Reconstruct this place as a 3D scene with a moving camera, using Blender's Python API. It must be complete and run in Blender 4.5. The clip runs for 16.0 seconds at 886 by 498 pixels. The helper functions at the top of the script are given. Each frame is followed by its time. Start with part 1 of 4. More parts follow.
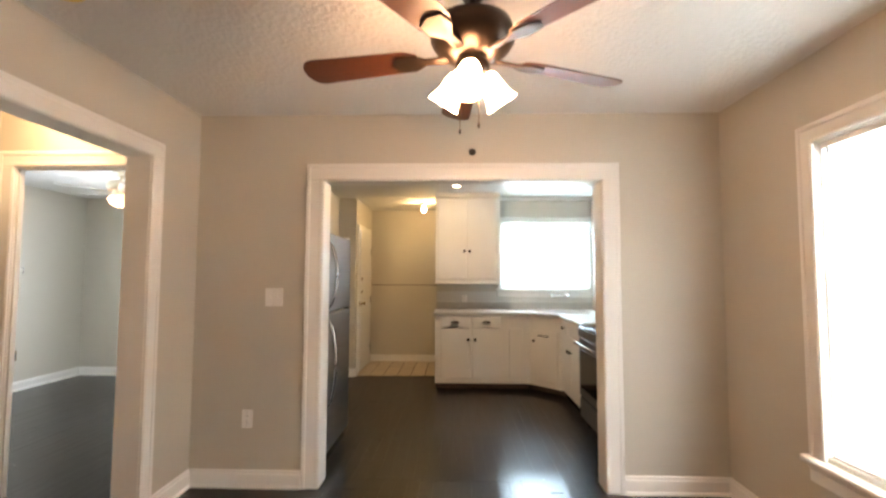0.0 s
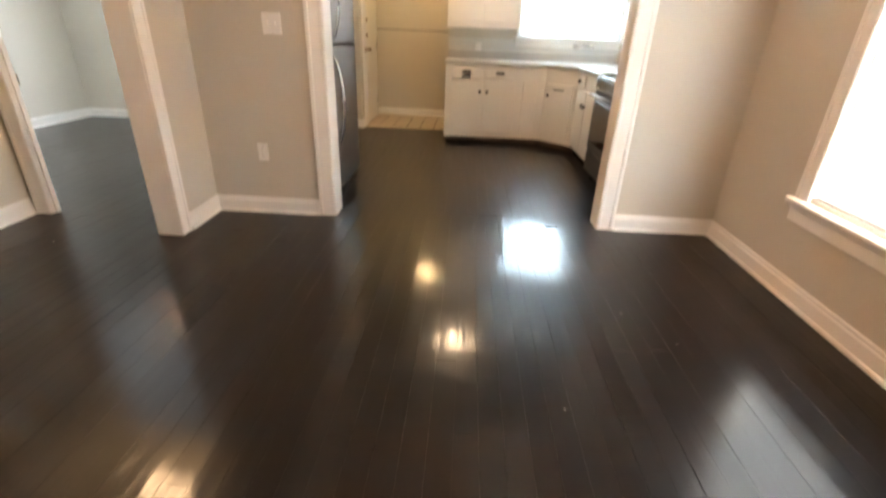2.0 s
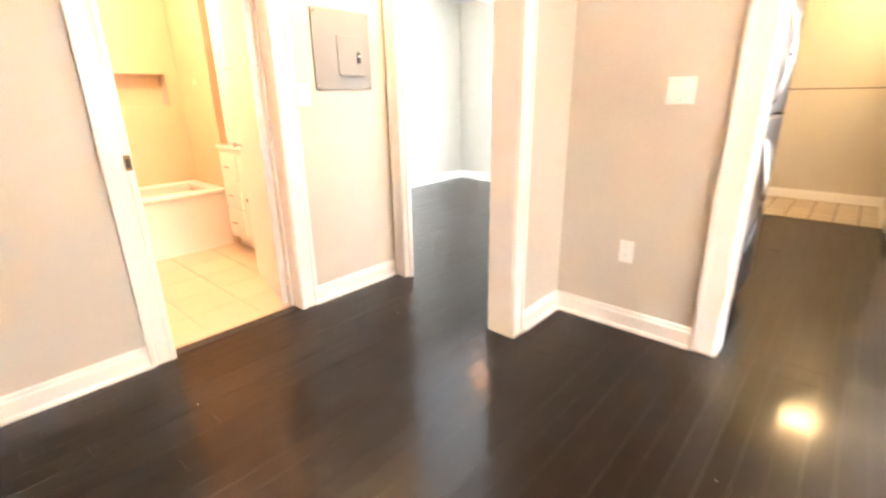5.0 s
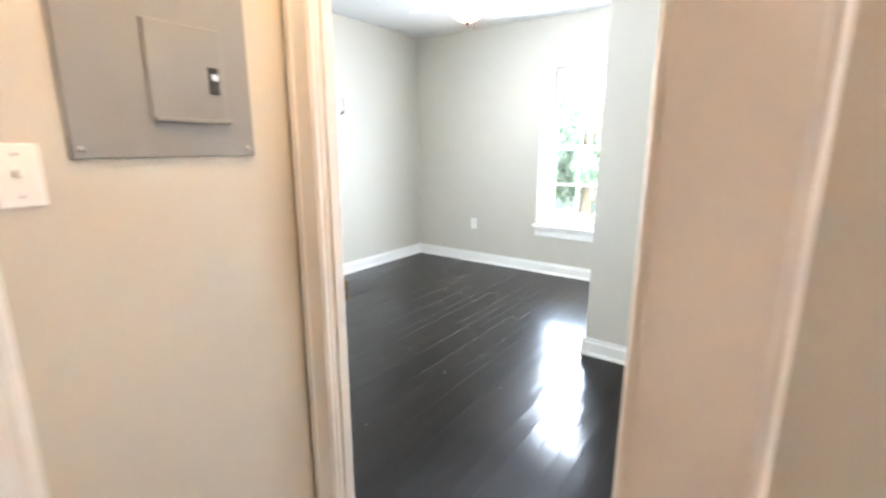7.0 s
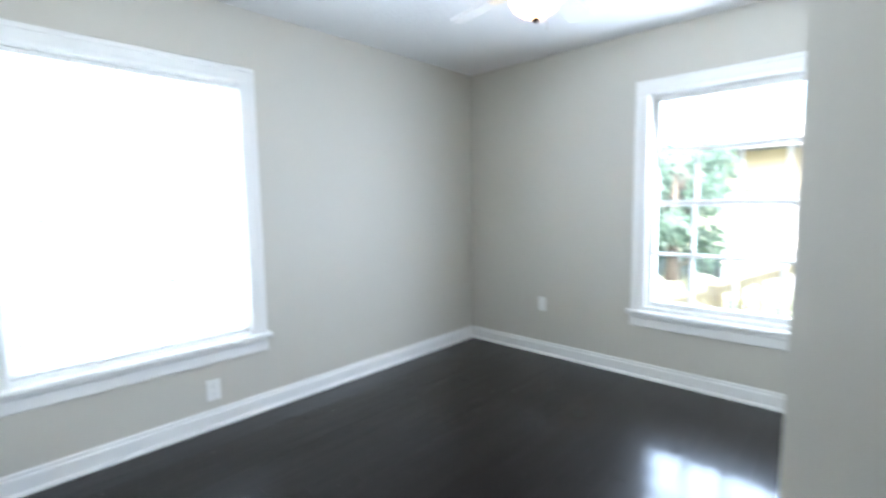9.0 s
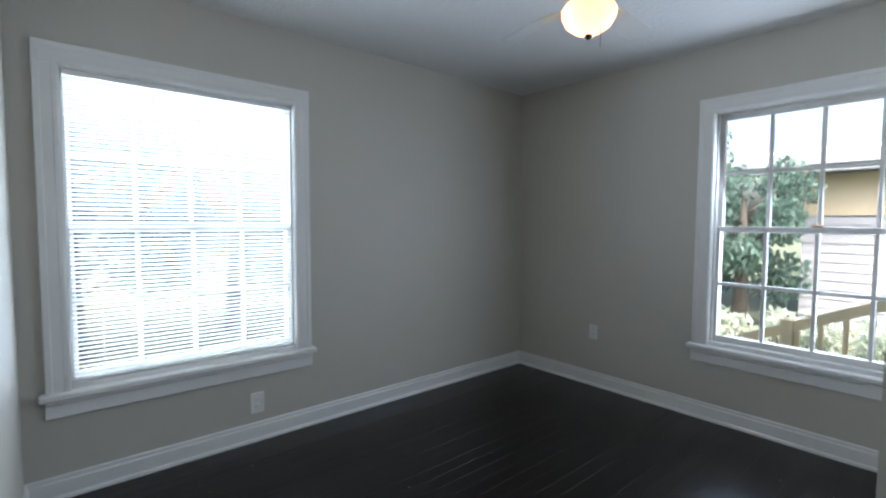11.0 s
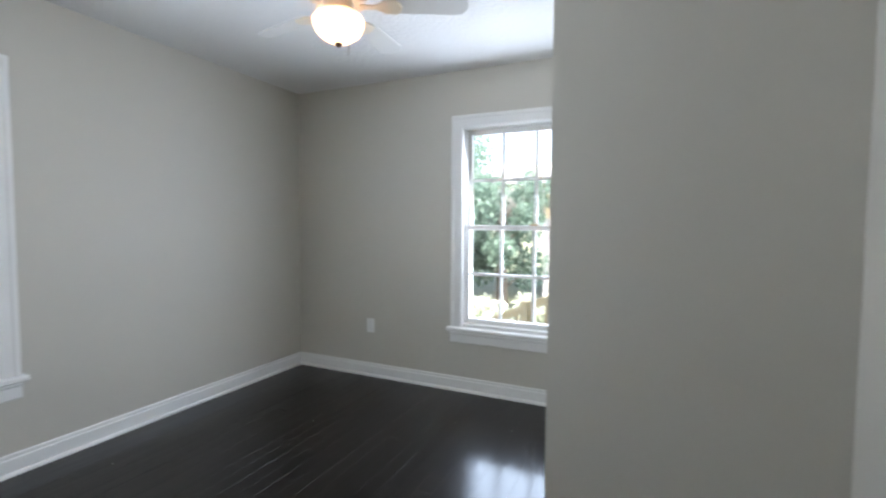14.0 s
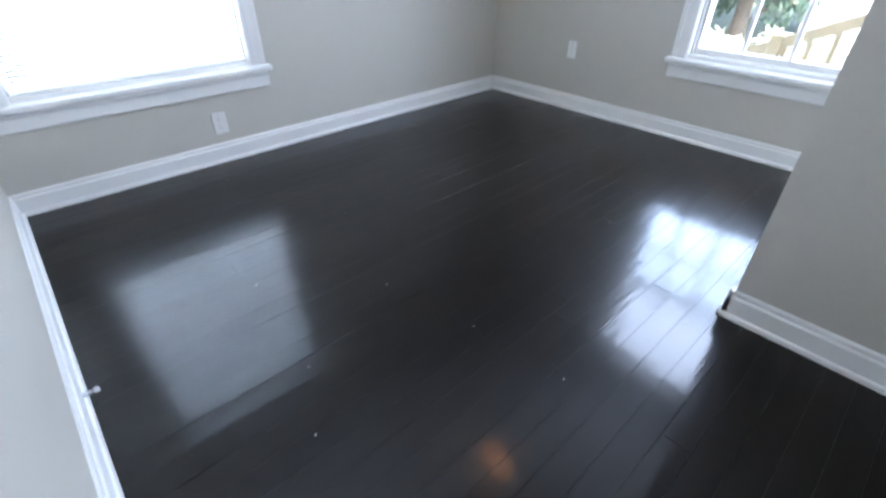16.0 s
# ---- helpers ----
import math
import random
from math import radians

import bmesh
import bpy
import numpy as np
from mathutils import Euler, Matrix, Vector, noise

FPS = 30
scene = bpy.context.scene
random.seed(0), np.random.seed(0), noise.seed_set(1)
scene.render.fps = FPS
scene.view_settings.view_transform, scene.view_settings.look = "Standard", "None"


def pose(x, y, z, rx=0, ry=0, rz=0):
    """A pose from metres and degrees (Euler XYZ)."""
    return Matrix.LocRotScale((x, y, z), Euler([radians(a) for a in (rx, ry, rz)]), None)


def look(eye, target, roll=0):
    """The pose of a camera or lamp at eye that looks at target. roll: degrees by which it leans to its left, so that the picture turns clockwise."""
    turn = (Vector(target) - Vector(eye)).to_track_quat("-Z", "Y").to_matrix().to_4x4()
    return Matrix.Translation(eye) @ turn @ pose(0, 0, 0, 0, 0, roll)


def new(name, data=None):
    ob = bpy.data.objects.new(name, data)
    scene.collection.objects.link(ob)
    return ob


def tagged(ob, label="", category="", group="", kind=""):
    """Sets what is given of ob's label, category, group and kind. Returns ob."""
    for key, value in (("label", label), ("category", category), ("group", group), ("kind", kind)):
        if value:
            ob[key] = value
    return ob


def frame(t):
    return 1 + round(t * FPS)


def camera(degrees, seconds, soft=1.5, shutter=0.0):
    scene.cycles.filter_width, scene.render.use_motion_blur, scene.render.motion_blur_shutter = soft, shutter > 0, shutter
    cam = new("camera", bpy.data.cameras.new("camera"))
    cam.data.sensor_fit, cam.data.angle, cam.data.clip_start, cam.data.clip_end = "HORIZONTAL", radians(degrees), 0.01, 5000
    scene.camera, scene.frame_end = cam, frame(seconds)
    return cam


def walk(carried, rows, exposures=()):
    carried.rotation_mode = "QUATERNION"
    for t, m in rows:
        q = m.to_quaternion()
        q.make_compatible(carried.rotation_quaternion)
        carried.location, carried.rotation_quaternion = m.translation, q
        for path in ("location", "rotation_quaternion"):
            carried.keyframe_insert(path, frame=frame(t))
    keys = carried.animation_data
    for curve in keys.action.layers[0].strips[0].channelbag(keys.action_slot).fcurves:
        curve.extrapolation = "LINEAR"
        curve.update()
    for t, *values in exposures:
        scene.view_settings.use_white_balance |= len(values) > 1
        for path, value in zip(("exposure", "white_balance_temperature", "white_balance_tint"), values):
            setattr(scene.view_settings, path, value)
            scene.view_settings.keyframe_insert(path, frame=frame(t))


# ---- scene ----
cam = camera(88.1, 16.0, soft=2.3, shutter=0.5)
EXPO = [(0.0, 2.42, 6950, 15), (0.5, 2.58, 6950, 15), (1.0, 2.48, 6950, 15), (1.5, 2.45, 6950, 15), (2.0, 2.85, 6950, 15), (2.5, 3.6, 6850, 16), (3.0, 3.95, 6750, 16), (3.6, 4.2, 6700, 16), (4.2, 4.35, 6700, 17), (5.2, 4.1, 6750, 17),
        (7.3, 3.0, 6250, 14), (8.5, 2.45, 5950, 13), (9.2, 2.12, 5900, 13), (11.3, 0.5, 5950, 14), (12.6, 0.68, 5950, 15), (13.0, 1.0, 6150, 15), (13.5, 1.28, 6250, 16), (14.5, 1.65, 6200, 16),
        (15.0, 1.85, 5950, 16), (15.5, 1.78, 5800, 17), (16.0, 2.0, 5700, 18)]
PATH = [
    (0, (0.114, 0.296, 1.352), (0.055, 2.291, 1.474), 0.2),
    (0.5, (0.116, 0.28, 1.399), (0.074, 2.265, 1.642), 0.8),
    (1, (0.107, 0.276, 1.35), (0.053, 2.275, 1.361), 0.5),
    (1.5, (0.104, 0.285, 1.259), (0.046, 2.23, 0.796), 2.1),
    (2, (0.112, 0.277, 1.197), (0.044, 2.086, 0.345), 2.2),
    (2.5, (0.115, 0.273, 1.149), (0.042, 1.964, 0.085), 2.2),
    (3, (0.113, 0.263, 1.149), (0.008, 1.956, 0.089), 1.2),
    (3.5, (0.123, 0.306, 1.172), (-0.264, 2.017, 0.213), 2.1),
    (4, (0.051, 0.417, 1.168), (-0.796, 1.98, 0.252), 1.7),
    (4.5, (-0.192, 0.665, 1.204), (-1.279, 2.199, 0.522), 0.4),
    (5, (-0.439, 0.991, 1.208), (-1.713, 2.397, 0.574), -0.9),
    (5.2, (-0.553, 1.131, 1.228), (-1.874, 2.509, 0.632), -0.5),
    (7.3, (-1.806, 2.426, 1.282), (-2.832, 4.089, 0.845), -0.4),
    (7.5, (-1.906, 2.582, 1.274), (-2.851, 4.274, 0.778), -0.8),
    (8, (-2.019, 2.885, 1.258), (-3.125, 4.5, 0.847), -0.7),
    (8.5, (-2.186, 3.047, 1.272), (-3.358, 4.636, 0.955), 0.0),
    (9, (-2.3, 3.171, 1.293), (-3.659, 4.624, 1.09), -0.9),
    (9.2, (-2.329, 3.191, 1.306), (-3.814, 4.523, 1.159), -0.7),
    (11.5, (-2.3, 3.252, 1.298), (-3.818, 4.549, 1.188), 0.4),
    (12, (-2.269, 3.266, 1.302), (-3.593, 4.761, 1.206), 0.5),
    (12.5, (-2.222, 3.27, 1.297), (-3.328, 4.934, 1.219), 0.4),
    (13, (-2.141, 3.263, 1.274), (-3.032, 5.051, 1.183), 0.4),
    (13.5, (-2.11, 3.273, 1.269), (-2.843, 5.131, 1.174), 0.6),
    (14, (-2.126, 3.288, 1.282), (-2.966, 5.1, 1.176), 0.4),
    (14.5, (-2.21, 3.277, 1.29), (-3.378, 4.897, 1.183), 0.4),
    (15, (-2.292, 3.249, 1.245), (-3.65, 4.686, 0.945), 0.8),
    (15.5, (-2.249, 3.313, 1.184), (-3.571, 4.547, 0.33), 0.4),
    (16, (-2.255, 3.305, 1.137), (-3.46, 4.428, 0.004), 0.3),
]
walk(cam, [(t, look(eye, target, roll)) for t, eye, target, roll in PATH], exposures=EXPO)

# ---- world and sun ----
world = bpy.data.worlds.new("world")
scene.world = world
world.use_nodes = True
wn = world.node_tree.nodes
sky = wn.new("ShaderNodeTexSky")
sky.sky_type, sky.sun_disc, sky.sun_elevation, sky.sun_rotation = "NISHITA", False, radians(58), radians(160)
sky.dust_density, sky.air_density = 8.0, 1.2
world.node_tree.links.new(sky.outputs[0], wn["Background"].inputs[0])
wn["Background"].inputs[1].default_value = 0.6
sun = new("sun", bpy.data.lights.new("sun", "SUN"))
sun.data.energy, sun.data.angle, sun.data.color = 4.0, radians(0.5), (1.0, 0.95, 0.87)
sun.matrix_world = look((2.0, -6.0, 12.0), (0, 0, 0))


def window_light(name, x, y, z, target, w, h, power, col=(0.80, 0.91, 1.0)):
    """Skylight entering by a window."""
    lamp = new(name, bpy.data.lights.new(name, "AREA"))
    lamp.data.shape, lamp.data.size, lamp.data.size_y = "RECTANGLE", w, h
    lamp.data.energy, lamp.data.color = power, col
    lamp.matrix_world = look((x, y, z), target)
    return lamp


window_light("skylight_bedroom_west", -5.185, 3.83, 1.27, (0, 3.89, 1.2), 1.0, 1.45, 33, (0.78, 0.90, 1.03))
window_light("skylight_bedroom_north", -2.92, 6.645, 1.27, (-2.92, 2.0, 0.35), 1.0, 1.45, 22, (0.78, 0.90, 1.03))
window_light("skylight_dining", 2.04, 1.99, 1.3, (0, 1.99, 1.2), 1.0, 1.45, 18)
window_light("skylight_kitchen", 1.25, 6.70, 1.65, (1.25, 0, 1.5), 0.85, 0.85, 27, (0.58, 0.80, 1.0))


# ---- materials ----
def mk(name, col, rough=0.5, metal=0.0, var=0.06, scale=3.0, bump=0.0, bscale=120.0, coat=0.0, stretch=None, rvar=0.06, per_object=0.0, second=None, relief=0.002):
    """Painted, wooden or metal surface with two scales of variation."""
    m = bpy.data.materials.new(name)
    m.use_nodes = True
    nt = m.node_tree
    n, lk = nt.nodes, nt.links
    b = n["Principled BSDF"]
    b.inputs["Metallic"].default_value = metal
    b.inputs["Coat Weight"].default_value = coat
    b.inputs["Coat Roughness"].default_value = 0.12
    tc = n.new("ShaderNodeTexCoord")
    mp = n.new("ShaderNodeMapping")
    lk.new(tc.outputs["Object"], mp.inputs[0])
    if stretch:
        mp.inputs["Scale"].default_value = stretch
    big, fine = n.new("ShaderNodeTexNoise"), n.new("ShaderNodeTexNoise")
    big.inputs["Scale"].default_value, fine.inputs["Scale"].default_value = scale, bscale
    big.inputs["Detail"].default_value, fine.inputs["Detail"].default_value = 3, 2
    lk.new(mp.outputs[0], big.inputs["Vector"])
    lk.new(mp.outputs[0], fine.inputs["Vector"])
    mix = n.new("ShaderNodeMix")
    mix.data_type = "RGBA"
    lo = second if second else tuple(c * (1 - var * 2) for c in col)
    hi = col if second else tuple(min(1, c * (1 + var)) for c in col)
    mix.inputs["A"].default_value, mix.inputs["B"].default_value = (*lo, 1), (*hi, 1)
    add = n.new("ShaderNodeMath")
    add.operation = "MULTIPLY_ADD"
    add.inputs[1].default_value = 0.35
    lk.new(fine.outputs[0], add.inputs[0])
    sub = n.new("ShaderNodeMath")
    sub.operation = "MULTIPLY"
    sub.inputs[1].default_value = 0.7
    lk.new(big.outputs[0], sub.inputs[0])
    lk.new(sub.outputs[0], add.inputs[2])
    lk.new(add.outputs[0], mix.inputs["Factor"])
    colour = mix.outputs["Result"]
    if per_object:
        info = n.new("ShaderNodeObjectInfo")
        hsv = n.new("ShaderNodeHueSaturation")
        rng = n.new("ShaderNodeMapRange")
        rng.inputs["To Min"].default_value, rng.inputs["To Max"].default_value = 1 - per_object, 1 + per_object
        lk.new(info.outputs["Random"], rng.inputs["Value"])
        lk.new(rng.outputs[0], hsv.inputs["Value"])
        lk.new(colour, hsv.inputs["Color"])
        colour = hsv.outputs[0]
    lk.new(colour, b.inputs["Base Color"])
    rr = n.new("ShaderNodeMapRange")
    rr.inputs["To Min"].default_value, rr.inputs["To Max"].default_value = max(0.02, rough - rvar), rough + rvar
    lk.new(big.outputs[0], rr.inputs["Value"])
    lk.new(rr.outputs[0], b.inputs["Roughness"])
    if bump:
        bp = n.new("ShaderNodeBump")
        bp.inputs["Strength"].default_value = bump
        bp.inputs["Distance"].default_value = relief
        lk.new(fine.outputs[0], bp.inputs["Height"])
        lk.new(bp.outputs[0], b.inputs["Normal"])
    return m


def glow(name, col, strength):
    """A lit lampshade or bulb."""
    m = bpy.data.materials.new(name)
    m.use_nodes = True
    b = m.node_tree.nodes["Principled BSDF"]
    b.inputs["Base Color"].default_value = (0.9, 0.87, 0.8, 1)
    b.inputs["Roughness"].default_value = 0.35
    b.inputs["Emission Color"].default_value = (*col, 1)
    b.inputs["Emission Strength"].default_value = strength
    return m


def glass_mat():
    m = bpy.data.materials.new("window_glass")
    m.use_nodes = True
    n, lk = m.node_tree.nodes, m.node_tree.links
    tr, gl, fr, mx = n.new("ShaderNodeBsdfTransparent"), n.new("ShaderNodeBsdfGlossy"), n.new("ShaderNodeFresnel"), n.new("ShaderNodeMixShader")
    gl.inputs["Roughness"].default_value = 0.02
    tr.inputs[0].default_value = (0.96, 0.98, 0.97, 1)
    lk.new(fr.outputs[0], mx.inputs[0])
    lk.new(tr.outputs[0], mx.inputs[1])
    lk.new(gl.outputs[0], mx.inputs[2])
    lk.new(mx.outputs[0], n["Material Output"].inputs[0])
    return m


def bowl_mat():
    """Alabaster glass: lets the bulb inside shine through."""
    m = bpy.data.materials.new("alabaster_glass")
    m.use_nodes = True
    n, lk = m.node_tree.nodes, m.node_tree.links
    df, tl, mx, gl, m2 = n.new("ShaderNodeBsdfDiffuse"), n.new("ShaderNodeBsdfTranslucent"), n.new("ShaderNodeMixShader"), n.new("ShaderNodeBsdfGlossy"), n.new("ShaderNodeMixShader")
    no, cr = n.new("ShaderNodeTexNoise"), n.new("ShaderNodeValToRGB")
    no.inputs["Scale"].default_value, no.inputs["Distortion"].default_value = 9.0, 2.0
    cr.color_ramp.elements[0].color, cr.color_ramp.elements[1].color = (0.72, 0.52, 0.40, 1), (0.93, 0.83, 0.74, 1)
    lk.new(no.outputs[0], cr.inputs[0])
    lk.new(cr.outputs[0], df.inputs[0])
    lk.new(cr.outputs[0], tl.inputs[0])
    mx.inputs[0].default_value, m2.inputs[0].default_value = 0.4, 0.05
    gl.inputs["Roughness"].default_value = 0.2
    lk.new(df.outputs[0], mx.inputs[1])
    lk.new(tl.outputs[0], mx.inputs[2])
    lk.new(mx.outputs[0], m2.inputs[1])
    lk.new(gl.outputs[0], m2.inputs[2])
    lk.new(m2.outputs[0], n["Material Output"].inputs[0])
    return m


def slat_mat():
    m = bpy.data.materials.new("blind_slat")
    m.use_nodes = True
    n, lk = m.node_tree.nodes, m.node_tree.links
    df, tl, mx = n.new("ShaderNodeBsdfDiffuse"), n.new("ShaderNodeBsdfTranslucent"), n.new("ShaderNodeMixShader")
    df.inputs[0].default_value = tl.inputs[0].default_value = (0.88, 0.88, 0.86, 1)
    mx.inputs[0].default_value = 0.62
    lk.new(df.outputs[0], mx.inputs[1])
    lk.new(tl.outputs[0], mx.inputs[2])
    lk.new(mx.outputs[0], n["Material Output"].inputs[0])
    return m


def floor_mat():
    """Espresso-stained boards under a glossy, brushed varnish."""
    m = mk("dark_stained_boards", (0.0055, 0.0038, 0.0034), 0.34, var=0.3, scale=2.2, stretch=(9, 0.8, 1), bscale=26, bump=0.0, rvar=0.06, per_object=0.15, coat=0.62)
    n, lk = m.node_tree.nodes, m.node_tree.links
    b = n["Principled BSDF"]
    tc, mp, mp2 = n.new("ShaderNodeTexCoord"), n.new("ShaderNodeMapping"), n.new("ShaderNodeMapping")
    mp.inputs["Scale"].default_value = (14, 1.6, 1)
    mp2.inputs["Scale"].default_value = (60, 3, 1)
    geo = n.new("ShaderNodeNewGeometry")
    lk.new(geo.outputs["Position"], mp.inputs[0])
    lk.new(geo.outputs["Position"], mp2.inputs[0])
    a, c = n.new("ShaderNodeTexNoise"), n.new("ShaderNodeTexNoise")
    a.inputs["Scale"].default_value, c.inputs["Scale"].default_value = 1.0, 2.0
    lk.new(mp.outputs[0], a.inputs["Vector"])
    lk.new(mp2.outputs[0], c.inputs["Vector"])
    b1, b2 = n.new("ShaderNodeBump"), n.new("ShaderNodeBump")
    b1.inputs["Strength"].default_value, b1.inputs["Distance"].default_value = 1.0, 0.0019
    b2.inputs["Strength"].default_value, b2.inputs["Distance"].default_value = 0.6, 0.0006
    lk.new(a.outputs[0], b1.inputs["Height"])
    lk.new(c.outputs[0], b2.inputs["Height"])
    lk.new(b1.outputs[0], b2.inputs["Normal"])
    mp3, w = n.new("ShaderNodeMapping"), n.new("ShaderNodeTexNoise")
    mp3.inputs["Scale"].default_value = (4, 11, 1)
    lk.new(geo.outputs["Position"], mp3.inputs[0])
    lk.new(mp3.outputs[0], w.inputs["Vector"])
    w.inputs["Scale"].default_value, w.inputs["Detail"].default_value = 1.0, 1.0
    b3 = n.new("ShaderNodeBump")
    b3.inputs["Strength"].default_value, b3.inputs["Distance"].default_value = 1.0, 0.0005
    lk.new(w.outputs[0], b3.inputs["Height"])
    lk.new(b2.outputs[0], b3.inputs["Normal"])
    lk.new(b3.outputs[0], b.inputs["Normal"])
    lk.new(b3.outputs[0], b.inputs["Coat Normal"])
    b.inputs["Specular IOR Level"].default_value = 0.08
    b.inputs["Coat Roughness"].default_value = 0.115
    return m


WALL = mk("greige_wall_paint", (0.55, 0.52, 0.452), 0.55, var=0.025, scale=1.2, bump=0.25, bscale=160)
CEIL = mk("textured_ceiling_paint", (0.74, 0.73, 0.71), 0.85, var=0.03, scale=1.5, bump=1.0, bscale=42, relief=0.0065)
TRIM = mk("white_trim_paint", (0.80, 0.79, 0.76), 0.32, var=0.03, scale=4, bump=0.1, bscale=60)
DOORW = mk("white_door_paint", (0.74, 0.735, 0.72), 0.3, var=0.025, scale=3, bump=0.12, bscale=40)
CABW = mk("white_cabinet_paint", (0.80, 0.78, 0.74), 0.35, var=0.03, scale=4, bump=0.1, bscale=70)
BOARD = floor_mat()
SUBF = mk("dark_board_gap", (0.006, 0.005, 0.0045), 0.6, var=0.2)
PLATE = mk("white_plastic", (0.82, 0.81, 0.78), 0.3, var=0.02)
SLOT = mk("socket_slot", (0.03, 0.03, 0.03), 0.5)
STEEL = mk("brushed_steel", (0.21, 0.205, 0.205), 0.36, metal=1.0, var=0.05, scale=2, stretch=(1, 1, 14), bscale=60)
DSTEEL = mk("fridge_dark_side", (0.10, 0.10, 0.105), 0.4, metal=0.6, var=0.08)
CHROME = mk("chrome", (0.75, 0.75, 0.76), 0.12, metal=1.0, var=0.02)
BRONZE = mk("oil_rubbed_bronze", (0.045, 0.030, 0.022), 0.3, metal=0.8, var=0.2, scale=6)
BLADE = mk("dark_cherry_blade", (0.10, 0.032, 0.016), 0.35, var=0.25, scale=3, stretch=(2, 12, 1), bscale=40, bump=0.1)
CREAM = mk("cream_fan_enamel", (0.70, 0.62, 0.48), 0.35, var=0.05, scale=8)
WBLADE = mk("whitewashed_blade", (0.62, 0.61, 0.58), 0.45, var=0.06, scale=4)
COUNTER = mk("grey_laminate_counter", (0.50, 0.49, 0.46), 0.3, var=0.10, scale=30, bscale=300)
SPLASH = mk("grey_backsplash_paint", (0.62, 0.62, 0.59), 0.4, var=0.04, scale=2)
BLACKG = mk("black_oven_glass", (0.012, 0.012, 0.013), 0.08, var=0.1)
BLACKE = mk("black_enamel", (0.02, 0.02, 0.021), 0.22, var=0.1)
TILE = mk("beige_floor_tile", (0.46, 0.38, 0.27), 0.35, var=0.12, scale=5, bscale=50, bump=0.1, per_object=0.10)
BTILE = mk("cream_bath_tile", (0.62, 0.52, 0.38), 0.3, var=0.05, scale=5, per_object=0.03)
STILE = mk("shower_wall_tile", (0.66, 0.54, 0.37), 0.25, var=0.05, scale=5, per_object=0.04)
# Grout brown; also colours the shaded toe spaces under the cabinets.
GROUT = mk("brown_grout_and_toe_shade", (0.16, 0.12, 0.09), 0.8, var=0.15)
LGROUT = mk("pale_grout", (0.56, 0.48, 0.36), 0.8, var=0.1)
TUB = mk("white_porcelain", (0.84, 0.83, 0.80), 0.12, var=0.02)
PANELG = mk("grey_panel_enamel", (0.25, 0.25, 0.245), 0.4, var=0.05, scale=6)
YELLOW = mk("yellow_plastic_cover", (0.75, 0.55, 0.06), 0.3, var=0.05)
BRASS = mk("aged_brass", (0.25, 0.16, 0.07), 0.3, metal=1.0, var=0.15, scale=10)
GLASS = glass_mat()
SLAT = slat_mat()
FROST = glow("frosted_glass_lit", (1.0, 0.59, 0.325), 19.5)
BOWL = bowl_mat()
BULB = glow("fan_bulb_lit", (1.0, 0.64, 0.34), 27.0)
KGLOBE = glow("kitchen_glass_lit", (1.0, 0.73, 0.45), 17.0)
NGLOBE = glow("bulb_lit", (1.0, 0.68, 0.32), 60.0)
HGLOBE = glow("hall_glass_lit", (1.0, 0.66, 0.36), 11.0)
BGLOBE = glow("bath_glass_lit", (1.0, 0.57, 0.32), 23.0)


# ---- building helpers ----
def box(x0, y0, z0, x1, y1, z1, bevel=0.0, seg=1, bm=None):
    """A cuboid between two corners, its edges rounded by bevel; added to bm if one is given."""
    own = bmesh.new()
    bmesh.ops.create_cube(own, size=1.0)
    for v in own.verts:
        v.co = Vector(((x0 + x1) / 2 + v.co.x * (x1 - x0), (y0 + y1) / 2 + v.co.y * (y1 - y0), (z0 + z1) / 2 + v.co.z * (z1 - z0)))
    if bevel:
        bmesh.ops.bevel(own, geom=own.edges[:], offset=bevel, segments=seg, affect="EDGES", profile=0.5)
    return merge(bm, own)


def merge(bm, own):
    if bm is None:
        return own
    tmp = bpy.data.meshes.new("tmp")
    own.to_mesh(tmp)
    own.free()
    bm.from_mesh(tmp)
    bpy.data.meshes.remove(tmp)
    return bm


def turned(profile, seg=28, bm=None, m=None):
    """A solid of revolution about z from (radius, height) pairs."""
    own = bmesh.new()
    rings = []
    for r, z in profile:
        if r < 1e-5:
            rings.append([own.verts.new((0, 0, z))])
        else:
            rings.append([own.verts.new((r * math.cos(2 * math.pi * i / seg), r * math.sin(2 * math.pi * i / seg), z)) for i in range(seg)])
    for a, b in zip(rings, rings[1:]):
        for i in range(seg):
            j = (i + 1) % seg
            if len(a) == 1 and len(b) > 1:
                own.faces.new((a[0], b[j], b[i]))
            elif len(b) == 1 and len(a) > 1:
                own.faces.new((a[i], a[j], b[0]))
            elif len(a) > 1:
                own.faces.new((a[i], a[j], b[j], b[i]))
    for f in own.faces:
        f.smooth = True
    bmesh.ops.recalc_face_normals(own, faces=own.faces[:])
    if m is not None:
        own.transform(m)
    return merge(bm, own)


def rod(a, b, r, seg=10, bm=None):
    """A round bar from a to b."""
    a, b = Vector(a), Vector(b)
    m = Matrix.Translation(a) @ (b - a).to_track_quat("Z", "Y").to_matrix().to_4x4()
    d = (b - a).length
    return turned([(0, 0), (r, 0), (r, d), (0, d)], seg, bm, m)


